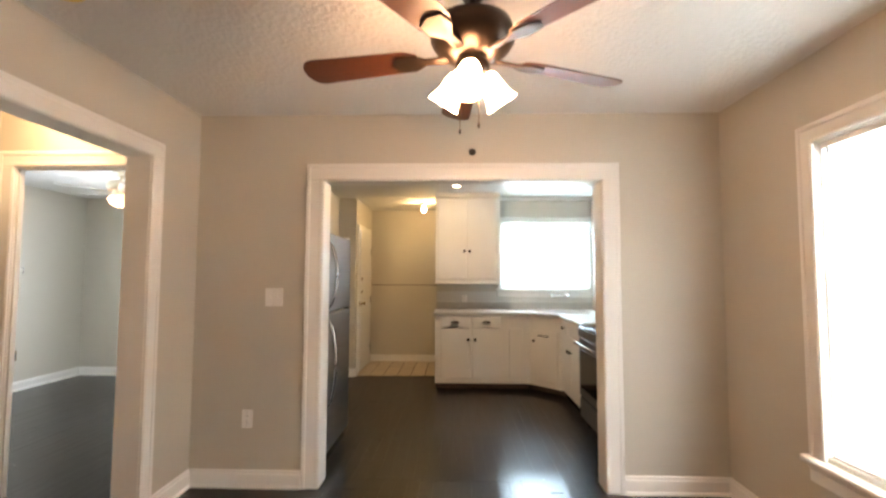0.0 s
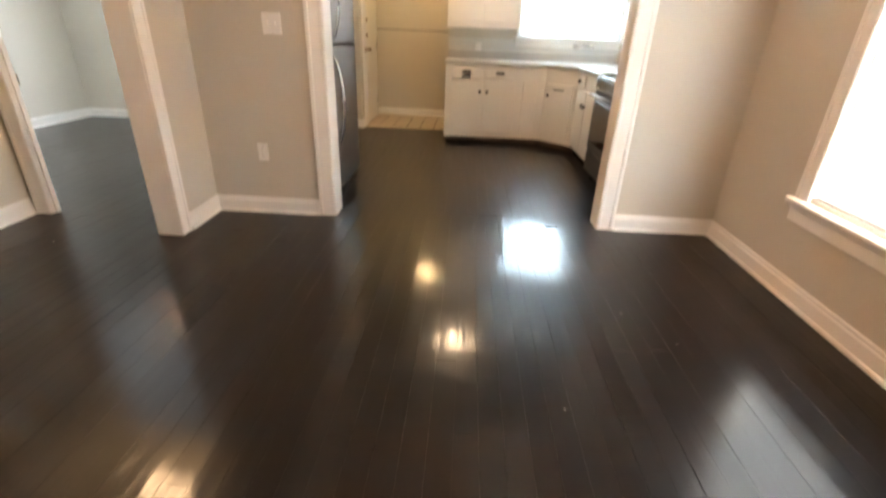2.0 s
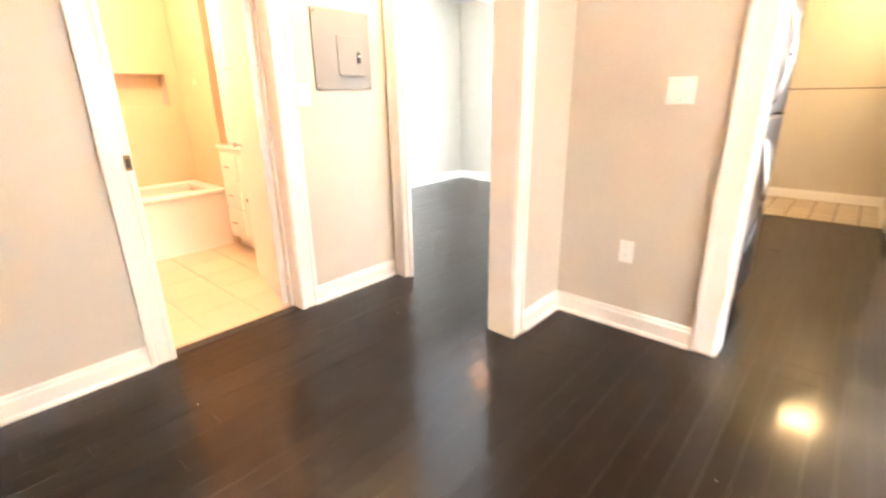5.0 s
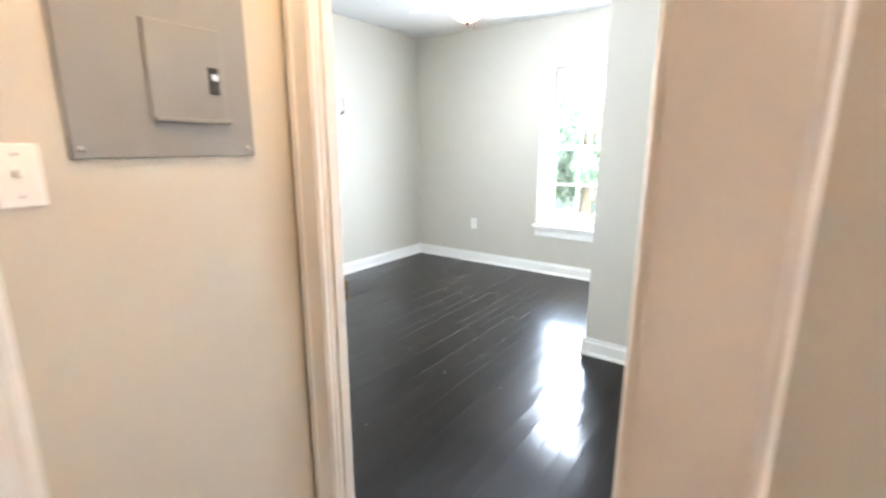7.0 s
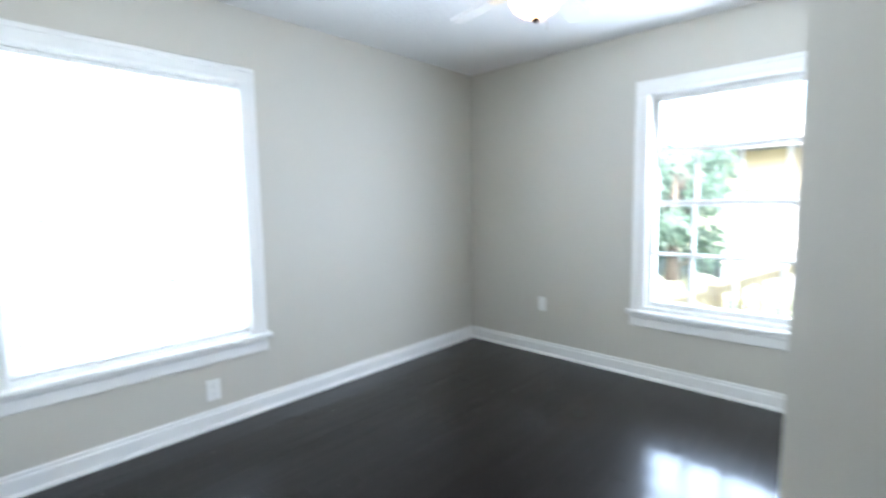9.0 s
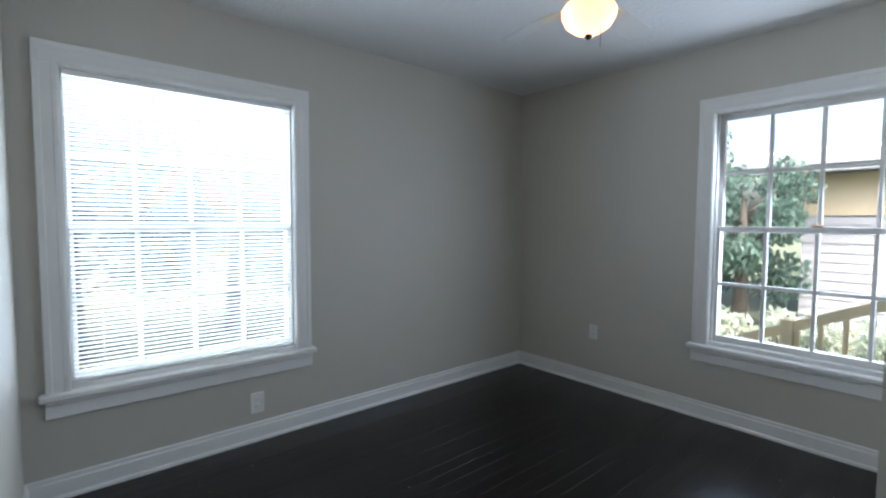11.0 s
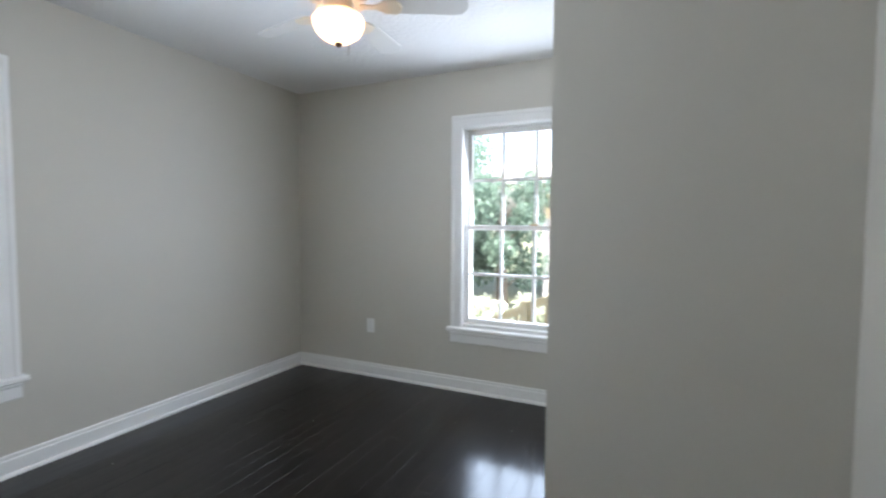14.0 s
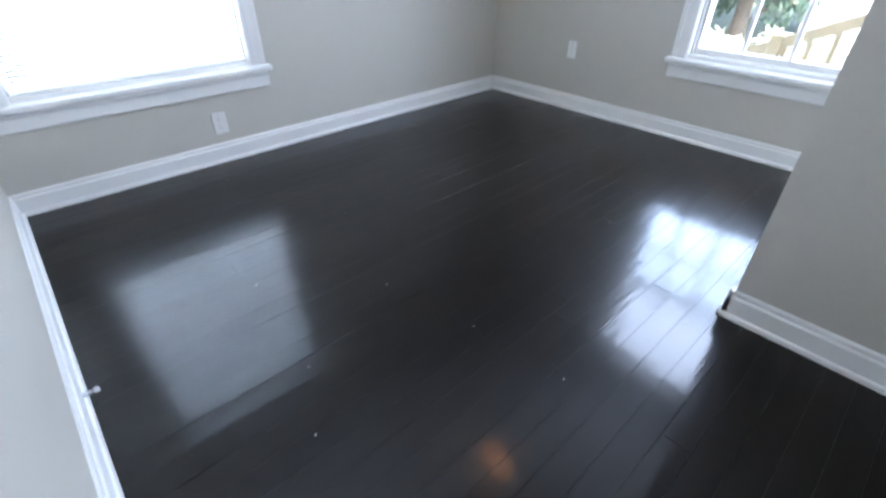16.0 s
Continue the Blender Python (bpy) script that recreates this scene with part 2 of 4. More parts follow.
def prism(points, z0, z1, bevel=0.0, bm=None):
    """An upright prism over a flat outline."""
    own = bmesh.new()
    lo = [own.verts.new((x, y, z0)) for x, y in points]
    hi = [own.verts.new((x, y, z1)) for x, y in points]
    own.faces.new(lo[::-1])
    own.faces.new(hi)
    for i in range(len(points)):
        j = (i + 1) % len(points)
        own.faces.new((lo[i], lo[j], hi[j], hi[i]))
    bmesh.ops.recalc_face_normals(own, faces=own.faces[:])
    if bevel:
        bmesh.ops.bevel(own, geom=own.edges[:], offset=bevel, segments=1, affect="EDGES", profile=0.5)
    return merge(bm, own)


def tube(points, r, seg=10, bm=None):
    """A smooth bent bar through points."""
    own = bmesh.new()
    pts = [Vector(p) for p in points]
    rings = []
    for i, p in enumerate(pts):
        d = (pts[min(i + 1, len(pts) - 1)] - pts[max(i - 1, 0)]).normalized()
        q = d.to_track_quat("Z", "Y").to_matrix()
        rings.append([own.verts.new(p + q @ Vector((r * math.cos(2 * math.pi * k / seg), r * math.sin(2 * math.pi * k / seg), 0))) for k in range(seg)])
    for a, b in zip(rings, rings[1:]):
        for k in range(seg):
            f = own.faces.new((a[k], a[(k + 1) % seg], b[(k + 1) % seg], b[k]))
            f.smooth = True
    own.faces.new(rings[0][::-1])
    own.faces.new(rings[-1])
    bmesh.ops.recalc_face_normals(own, faces=own.faces[:])
    return merge(bm, own)


def part(name, bm, material, parent=None, label=""):
    """Links a bmesh as one mesh object, under parent if there is one."""
    me = bpy.data.meshes.new(name)
    bm.to_mesh(me)
    bm.free()
    me.materials.append(material)
    ob = new(name, me)
    if parent is not None:
        ob.parent = parent
    if label:
        ob["label"] = label
    return ob


def thing(name, m, label, category, group="", kind=""):
    ob = new(name)
    ob.empty_display_size = 0.1
    ob.matrix_world = m
    return tagged(ob, label, category, group, kind)


def structure(name, bm, material, label, category):
    return tagged(part(name, bm, material), label, category, kind="structure")


def slab(axis, p0, p1, a0, a1, z0, z1, holes=()):
    """A wall across axis between p0 and p1, from a0 to a1 along, with openings (b0, b1, low, high) cut right through."""
    bm = bmesh.new()
    across = sorted({a0, a1, *(h[0] for h in holes), *(h[1] for h in holes)})
    up = sorted({z0, z1, *(max(h[2], z0) for h in holes), *(h[3] for h in holes)})
    made = {}

    def vert(i, j, k):
        if (i, j, k) not in made:
            p, b, z = (p0, p1)[k], across[i], up[j]
            made[i, j, k] = bm.verts.new((b, p, z) if axis == "y" else (p, b, z))
        return made[i, j, k]

    def solid(i, j):
        if not (0 <= i < len(across) - 1 and 0 <= j < len(up) - 1):
            return False
        b, z = (across[i] + across[i + 1]) / 2, (up[j] + up[j + 1]) / 2
        return not any(h[0] < b < h[1] and h[2] < z < h[3] for h in holes)

    for i in range(len(across) - 1):
        for j in range(len(up) - 1):
            if not solid(i, j):
                continue
            for k in (0, 1):
                bm.faces.new([vert(*c, k) for c in ((i, j), (i + 1, j), (i + 1, j + 1), (i, j + 1))])
            for di, dj, a, b in ((-1, 0, (i, j), (i, j + 1)), (1, 0, (i + 1, j), (i + 1, j + 1)), (0, -1, (i, j), (i + 1, j)), (0, 1, (i, j + 1), (i + 1, j + 1))):
                if not solid(i + di, j + dj):
                    bm.faces.new((vert(*a, 0), vert(*b, 0), vert(*b, 1), vert(*a, 1)))
    bmesh.ops.recalc_face_normals(bm, faces=bm.faces[:])
    return bm


# ---- plan ----
H = 2.435          # ceiling height
DX0, DX1, DY0, DY1 = -1.615, 1.83, -1.7, 3.29      # dining room
HX0, HX1 = -2.765, -1.745                          # hall
BX0, BX1, BY0, BY1 = -5.05, -1.605, 3.105, 6.508    # bedroom
KX0, KX1, KY0, KY1 = -1.50, 1.92, 3.43, 6.48       # kitchen
NX0, NX1, NY1 = -1.27, -0.15, 7.70                 # back nook
K_OPEN = (-0.783, 1.074, 0.0, 2.003)
H_OPEN = (0.88, 2.82, 0.0, 2.045)
B_DOOR = (-2.660, -1.72, 0.0, 2.045)
NICHE = (2.05, 2.53, 1.165, 1.42)
C_DOOR = (-0.80, 0.095, 0.0, 2.03)
T_DOOR = (1.556, 2.293, 0.0, 2.04)
W_WEST = (3.272, 4.386, 0.50, 2.013)
W_NORTH = (-3.464, -2.375, 0.495, 2.018)
W_DINE = (1.46, 2.525, 0.50, 2.015)
W_KIT = (0.75, 1.84, 1.20, 2.08)

structure("wall_dining_kitchen", slab("y", DY1, KY0, DX0, 2.07, 0, H, [K_OPEN]), WALL, "warm greige painted wall with a wide cased opening", "wall")
structure("wall_dining_stub", slab("x", -1.70, DX0, 2.90, KY0, 0, H), WALL, "warm greige painted wall end beside the hall opening", "wall")
structure("wall_dining_hall", slab("x", HX1, DX0, -1.85, 2.90, 0, H, [H_OPEN, C_DOOR]), WALL, "warm greige painted wall with a wide hall opening", "wall")
structure("wall_hall_bath", slab("x", -2.885, HX0, -1.0, 3.05, 0, H, [T_DOOR]), WALL, "greige painted hall wall with a bathroom doorway", "wall")
structure("wall_bedroom_south", slab("y", 3.05, BY0, BX0, -1.70, 0, H, [B_DOOR]), WALL, "greige painted wall with the bedroom doorway", "wall")
structure("wall_west", slab("x", -5.20, BX0, 0.7, 6.70, 0, H, [W_WEST, NICHE]), WALL, "grey painted bedroom wall with a large window", "wall")
structure("wall_bedroom_north", slab("y", BY1, 6.70, BX0, -1.50, 0, H, [W_NORTH]), WALL, "grey painted bedroom wall with a bare window", "wall")
structure("wall_bedroom_kitchen", slab("x", BX1, KX0, KY0, BY1, 0, H), WALL, "grey painted plain inner wall", "wall")
structure("wall_closet", prism([(-2.465, 4.91), (BX1, 4.91), (BX1, 5.0), (-2.37, 5.0), (-2.37, 5.62), (BX1, 5.62), (BX1, 5.72), (-2.465, 5.72)], 0, H), WALL, "grey painted closet partition with a sharp corner", "wall")
structure("wall_east_dining", slab("x", DX1, 1.98, -1.85, DY1, 0, H, [W_DINE]), WALL, "warm greige painted wall with a tall window", "wall")
structure("wall_south_dining", slab("y", -1.85, DY0, DX0, DX1, 0, H), WALL, "warm greige painted plain wall", "wall")
structure("wall_east_kitchen", slab("x", KX1, 2.07, KY0, 6.62, 0, H), WALL, "grey painted kitchen side wall", "wall")
structure("wall_north_kitchen", slab("y", KY1, 6.62, NX1, KX1, 0, H, [W_KIT]), WALL, "grey painted kitchen wall with a window over the sink", "wall")
structure("wall_nook_east", slab("x", NX1, -0.03, 6.62, NY1, 0, H), WALL, "warm painted side wall of the back nook", "wall")
structure("wall_nook_north", slab("y", NY1, 7.85, -1.50, -0.03, 0, H), WALL, "warm painted back wall with a horizontal panel seam", "wall")
structure("wall_nook_west", slab("x", KX0, NX0, 6.55, NY1, 0, H), WALL, "warm painted side wall with a white door", "wall")
structure("wall_hall_south", slab("y", -1.15, -1.0, -2.885, HX1, 0, H), WALL, "greige painted plain hall end", "wall")
structure("wall_bath_south", slab("y", 0.7, 0.85, BX0, -2.885, 0, H), WALL, "painted bathroom wall", "wall")
structure("ceiling", box(-5.4, -2.0, H, 2.25, 8.0, H + 0.12), CEIL, "white ceiling with a knockdown texture", "ceiling")


# ---- floors ----
bm = box(BX0, 3.05, -0.08, -1.5, BY1, -0.012)
box(HX0, -1.0, -0.08, DX0, 3.05, -0.012, bm=bm)
box(DX0, DY0, -0.08, DX1, KY0, -0.012, bm=bm)
box(-1.5, KY0, -0.08, KX1, 6.60, -0.012, bm=bm)
floor = structure("floor", bm, SUBF, "glossy dark espresso-stained hardwood floor", "floor")


# ---- openings: casings and jambs ----
def casing(parent, axis, face, out, b0, b1, top, w=0.105, low=0.0, sides=(1, 1)):
    """Stepped flat casing boards round an opening, on the wall face at face, facing out (+1 or -1)."""
    def put(c0, c1, z0, z1, t, bev, bm):
        f0, f1 = sorted((face, face + out * t))
        if axis == "y":
            return box(c0, f0, z0, c1, f1, z1, bev, bm=bm)
        return box(f0, c0, z0, f1, c1, z1, bev, bm=bm)
    if sides[0]:
        bm = put(b0 - w, b0 + 0.006, low, top - 0.006, 0.018, 0.004, None)
        put(b0 - w - 0.004, b0 - w + 0.024, low, top + w, 0.0225, 0.004, bm)
        put(b0 - 0.022, b0 - 0.002, low, top + 0.01, 0.0205, 0.002, bm)
        part("casing_side", bm, TRIM, parent)
    if sides[1]:
        bm = put(b1 - 0.006, b1 + w, low, top - 0.006, 0.018, 0.004, None)
        put(b1 + w - 0.024, b1 + w + 0.004, low, top + w, 0.0225, 0.004, bm)
        put(b1 + 0.002, b1 + 0.022, low, top + 0.01, 0.0205, 0.002, bm)
        part("casing_side", bm, TRIM, parent)
    h0, h1 = b0 - (w if sides[0] else 0), b1 + (w if sides[1] else 0)
    bm = put(h0, h1, top - 0.006, top + w, 0.0185, 0.004, None)
    put(h0 - 0.004, h1 + 0.004, top + w - 0.024, top + w + 0.004, 0.023, 0.004, bm)
    put(b0 - 0.02, b1 + 0.02, top + 0.002, top + 0.022, 0.021, 0.002, bm)
    part("casing_head", bm, TRIM, parent)


def jamb(axis, p0, p1, b0, b1, top, stop=None):
    """The lining of an opening, with an optional door stop."""
    bm = bmesh.new()
    for c0, c1, z0, z1 in ((b0, b0 + 0.02, 0, top), (b1 - 0.02, b1, 0, top), (b0 + 0.02, b1 - 0.02, top - 0.02, top)):
        if axis == "y":
            box(c0, p0 - 0.003, z0, c1, p1 + 0.003, z1, 0.002, bm=bm)
        else:
            box(p0 - 0.003, c0, z0, p1 + 0.003, c1, z1, 0.002, bm=bm)
    if stop:
        for c0, c1, z0, z1 in ((b0 + 0.02, b0 + 0.032, 0, top - 0.02), (b1 - 0.032, b1 - 0.02, 0, top - 0.02), (b0 + 0.032, b1 - 0.032, top - 0.032, top - 0.02)):
            if axis == "y":
                box(c0, stop - 0.018, z0, c1, stop + 0.018, z1, 0.003, bm=bm)
            else:
                box(stop - 0.018, c0, z0, stop + 0.018, c1, z1, 0.003, bm=bm)
    return bm


def opening(name, axis, p0, p1, hole, label, w=0.105, stop=None, faces=((-1, (1, 1)), (1, (1, 1)))):
    t = thing(name, Matrix.Identity(4), label, "door casing", kind="structure")
    part("jamb", jamb(axis, p0, p1, hole[0], hole[1], hole[3], stop), TRIM, t)
    for out, sides in faces:
        casing(t, axis, p0 if out < 0 else p1, out, hole[0] + 0.012, hole[1] - 0.012, hole[3] - 0.012, w, sides=sides)
    return t


opening("trim_kitchen_opening", "y", DY1, KY0, K_OPEN, "white painted stepped casing round the kitchen opening")
opening("trim_hall_opening", "x", HX1, DX0, H_OPEN, "white painted stepped casing round the hall opening", w=0.085, faces=((1, (1, 1)), (-1, (1, 1))))
opening("trim_bedroom_door", "y", 3.05, BY0, B_DOOR, "white painted casing round the bedroom doorway", w=0.09, stop=3.08, faces=((-1, (1, 0)),))
opening("trim_closet_door", "x", HX1, DX0, C_DOOR, "white painted casing round the closet doorway", w=0.08, faces=((1, (1, 1)),))
opening("trim_bathroom_door", "x", -2.885, HX0, T_DOOR, "white painted casing round the bathroom doorway", w=0.105, stop=-2.86)


# ---- baseboards ----
def base_run(axis, face, out, a0, a1, parent, h=0.11):
    """A baseboard with a shoe moulding below and a stepped bead on top, along one wall."""
    prof = [(0.0, 0.0), (0.026, 0.0), (0.0255, 0.010), (0.022, 0.017), (0.016, 0.020), (0.016, h - 0.026), (0.013, h - 0.022), (0.010, h - 0.020), (0.010, h - 0.006), (0.006, h), (0.0, h)]
    bm = bmesh.new()
    rings = []
    for a in (a0, a1):
        rings.append([bm.verts.new((a, face + out * t, z) if axis == "y" else (face + out * t, a, z)) for t, z in prof])
    n = len(prof)
    for q in range(n):
        bm.faces.new((rings[0][q], rings[0][(q + 1) % n], rings[1][(q + 1) % n], rings[1][q]))
    bm.faces.new(rings[0])
    bm.faces.new(rings[1])
    bmesh.ops.recalc_face_normals(bm, faces=bm.faces[:])
    part("baseboard_run", bm, TRIM, parent)



bb = thing("baseboard_dining", Matrix.Identity(4), "white painted moulded baseboard along the dining walls", "baseboard", kind="structure")
base_run("y", DY1, -1, DX0, K_OPEN[0] - 0.10, bb)
base_run("y", DY1, -1, K_OPEN[1] + 0.10, DX1, bb)
base_run("x", DX1, -1, DY0, DY1, bb)
base_run("x", DX0, 1, H_OPEN[1] + 0.085, DY1, bb)
base_run("x", DX0, 1, DY0, -0.88, bb)
base_run("x", DX0, 1, 0.175, H_OPEN[0] - 0.085, bb)
base_run("y", DY0, 1, DX0, DX1, bb)
bb = thing("baseboard_hall", Matrix.Identity(4), "white painted baseboard along the hall wall", "baseboard", kind="structure")
base_run("x", HX0, 1, -1.0, T_DOOR[0] - 0.08, bb)
base_run("x", HX0, 1, T_DOOR[1] + 0.08, 3.03, bb)
bb = thing("baseboard_bedroom", Matrix.Identity(4), "white painted moulded baseboard along the bedroom walls", "baseboard", kind="structure")
base_run("x", BX0, 1, BY0, BY1, bb)
base_run("y", BY1, -1, BX0, BX1, bb)
base_run("y", BY0, 1, BX0, B_DOOR[0] - 0.095, bb)
base_run("y", 4.91, -1, -2.481, BX1, bb)
base_run("x", -2.465, -1, 4.894, 5.735, bb)
base_run("x", BX1, -1, 3.45, 4.905, bb)
bb = thing("baseboard_nook", Matrix.Identity(4), "white painted baseboard round the back nook", "baseboard", kind="structure")
base_run("y", NY1, -1, NX0, NX1, bb)
base_run("x", NX1, -1, 6.62, NY1, bb)
base_run("x", NX0, 1, 6.56, 6.70, bb)
base_run("y", 6.55, -1, KX0, NX0, bb)


# ---- windows ----
def window(name, axis, p0, p1, hole, inside, cols, rows, label, depth=0.05):
    """A double-hung window: casing, stool and apron on the room side, two sashes with glazing bars and single panes."""
    b0, b1, z0, z1 = hole
    mid = (b0 + b1) / 2
    room = p1 if inside > 0 else p0
    other = p0 if inside > 0 else p1
    w = thing(name, Matrix.Identity(4), label, "window", kind="structure")

    def bx(c0, c1, lo, hi, d0, d1, bev=0.003, bm=None):
        # d: depth from the room face outwards
        f0, f1 = sorted((room - inside * d0, room - inside * d1))
        if axis == "y":
            return box(c0, f0, lo, c1, f1, hi, bev, bm=bm)
        return box(f0, c0, lo, f1, c1, hi, bev, bm=bm)
    wid = abs(p1 - p0)
    fr = bmesh.new()
    for c0, c1, lo, hi in ((b0, b0 + 0.014, z0, z1), (b1 - 0.014, b1, z0, z1), (b0 + 0.014, b1 - 0.014, z1 - 0.02, z1), (b0 + 0.014, b1 - 0.014, z0, z0 + 0.03)):
        bx(c0, c1, lo, hi, 0.0, wid + 0.02, 0.002, fr)
    for c0, c1 in ((b0 + 0.014, b0 + 0.026), (b1 - 0.026, b1 - 0.014)):
        bx(c0, c1, z0 + 0.03, z1 - 0.02, 0.025, depth, 0.002, fr)
    part("window_frame", fr, TRIM, w)
    casing(w, axis, room, inside, b0 + 0.008, b1 - 0.008, z1 - 0.008, 0.085, low=z0 + 0.002)
    si = bx(b0 - 0.105, b1 + 0.105, z0 - 0.028, z0 + 0.004, -0.05, 0.03, 0.006)
    bx(b0 - 0.085, b1 + 0.085, z0 - 0.115, z0 - 0.028, -0.018, 0.0, 0.004, si)
    bx(b0 - 0.085, b1 + 0.085, z0 - 0.05, z0 - 0.028, -0.03, 0.0, 0.006, si)
    part("window_sill", si, TRIM, w)
    zm = (z0 + z1) / 2 + 0.005
    for nm, lo, hi, d in (("lower_sash", z0 + 0.03, zm + 0.018, depth), ("upper_sash", zm - 0.018, z1 - 0.02, depth + 0.034)):
        s0, s1 = b0 + 0.015, b1 - 0.015
        sb = bmesh.new()
        st, rl = 0.03, 0.034
        bx(s0, s0 + st, lo, hi, d, d + 0.032, 0.003, sb)
        bx(s1 - st, s1, lo, hi, d, d + 0.032, 0.003, sb)
        bx(s0 + st, s1 - st, lo, lo + (0.038 if nm == "lower_sash" else rl), d + 0.001, d + 0.031, 0.003, sb)
        bx(s0 + st, s1 - st, hi - rl, hi, d + 0.001, d + 0.031, 0.003, sb)
        sash = part(nm, sb, TRIM, w)
        g0, g1, gl, gh = s0 + st, s1 - st, lo + (0.038 if nm == "lower_sash" else rl), hi - rl
        for i in range(1, cols):
            c = g0 + (g1 - g0) * i / cols
            part("muntin", bx(c - 0.011, c + 0.011, gl, gh, d + 0.004, d + 0.028, 0.004), TRIM, sash)
        for j in range(1, rows):
            z = gl + (gh - gl) * j / rows
            part("muntin", bx(g0, g1, z - 0.011, z + 0.011, d + 0.003, d + 0.029, 0.004), TRIM, sash)
        for i in range(cols):
            for j in range(rows):
                c0, c1 = g0 + (g1 - g0) * i / cols, g0 + (g1 - g0) * (i + 1) / cols
                l0, l1 = gl + (gh - gl) * j / rows, gl + (gh - gl) * (j + 1) / rows
                pane = part("pane", bx(c0 + 0.008, c1 - 0.008, l0 + 0.008, l1 - 0.008, d + 0.014, d + 0.018, 0.0), GLASS, sash)
                pane.visible_shadow = False
    lk = bx(mid - 0.03, mid + 0.03, zm + 0.018, zm + 0.03, depth + 0.002, depth + 0.03, 0.004)
    part("sash_lock", lk, BRASS, w)
    return w


window("window_1", "x", -5.20, BX0, W_WEST, 1, 4, 2, "white double-hung window with small panes behind a blind")
window("window_2", "y", BY1, 6.70, W_NORTH, -1, 4, 2, "white double-hung window with small panes and no blind")
window("window_3", "x", DX1, 1.98, W_DINE, -1, 1, 1, "tall white double-hung dining window behind a blind")
window("window_4", "y", KY1, 6.62, W_KIT, -1, 2, 1, "white kitchen window over the sink behind a blind")


def blind(axis, face, inside, b0, b1, z0, z1, label, tilt, pitch=0.0215, wand=None):
    """A mini blind: head rail, single slats, bottom rail, ladder cords and a wand."""
    t = thing("window_blind", Matrix.Identity(4), label, "blind")

    def bx(c0, c1, lo, hi, d0, d1, bev=0.002, bm=None):
        f0, f1 = sorted((face + inside * d0, face + inside * d1))
        if axis == "y":
            return box(c0, f0, lo, c1, f1, hi, bev, bm=bm)
        return box(f0, c0, lo, f1, c1, hi, bev, bm=bm)
    part("head_rail", bx(b0, b1, z1 - 0.028, z1, -0.018, 0.012, 0.003), PLATE, t)
    part("bottom_rail", bx(b0 + 0.003, b1 - 0.003, z0, z0 + 0.012, -0.013, 0.013, 0.003), PLATE, t)
    L = b1 - b0 - 0.01
    sl = bmesh.new()
    prof = [(-0.0125, 0.0), (-0.006, 0.0018), (0.0, 0.0024), (0.006, 0.0018), (0.0125, 0.0)]
    rows = [[sl.verts.new((s * L / 2, d, h)) for d, h in prof] for s in (-1, 1)]
    for i in range(4):
        f = sl.faces.new((rows[0][i], rows[1][i], rows[1][i + 1], rows[0][i + 1]))
        f.smooth = True
    first = None
    n = int((z1 - 0.03 - z0 - 0.016) / pitch)
    for i in range(n):
        if first is None:
            first = part("slat", sl, SLAT, t)
            ob = first
        else:
            ob = new("slat", first.data)
            ob.parent = t
        z = z0 + 0.022 + pitch * i
        if axis == "y":
            ob.matrix_local = pose((b0 + b1) / 2, face, z, -tilt * inside, 0, 0)
        else:
            ob.matrix_local = pose(face, (b0 + b1) / 2, z, 0, 0, 90) @ pose(0, 0, 0, tilt * inside, 0, 0)
    for c in (b0 + 0.12, b1 - 0.12):
        part("ladder_cord", bx(c - 0.001, c + 0.001, z0, z1 - 0.02, 0.0125, 0.0145, 0.0), PLATE, t)
    if wand is not None:
        p = (wand, face + inside * 0.02) if axis == "y" else (face + inside * 0.02, wand)
        part("tilt_wand", rod((*p, z1 - 0.03), (*p, z1 - 0.72), 0.004, 8), PANELG, t)
    return t


blind("x", BX0 - 0.022, 1, W_WEST[0] + 0.024, W_WEST[1] - 0.024, W_WEST[2] + 0.035, W_WEST[3] - 0.022, "white mini blind lowered over the bedroom window, slats partly closed", -30)
blind("x", DX1 + 0.022, -1, W_DINE[0] + 0.024, W_DINE[1] - 0.024, W_DINE[2] + 0.035, W_DINE[3] - 0.022, "white mini blind lowered over the dining window", 68, wand=2.44)
blind("y", KY1 - 0.045, -1, 0.70, 1.88, 1.165, 2.10, "white mini blind hanging in front of the kitchen window", 68)


# ---- lamps and ceiling things ----
def fan_blade(length, width, root, thick=0.006):
    """A blade with rounded end, along +x from root."""
    pts = []
    n = 7
    for i in range(n + 1):
        a = -math.pi / 2 + math.pi * i / n
        pts.append((root + length - 0.05 + 0.05 * math.cos(a), width / 2 * math.sin(a) * (1 if abs(math.sin(a)) > 0.99 else 0.99)))
    pts += [(root + 0.05, width * 0.40), (root, width * 0.24), (root, -width * 0.24), (root + 0.05, -width * 0.40)]
    return prism(pts, 0, thick, 0.0015)


def tulip(m, bm=None):
    """A bell-shaped glass shade opening along +z."""
    return turned([(0.018, 0.0), (0.030, 0.006), (0.038, 0.03), (0.041, 0.06), (0.047, 0.09), (0.060, 0.118), (0.056, 0.118), (0.043, 0.09), (0.037, 0.06), (0.0, 0.05)], 24, bm, m)


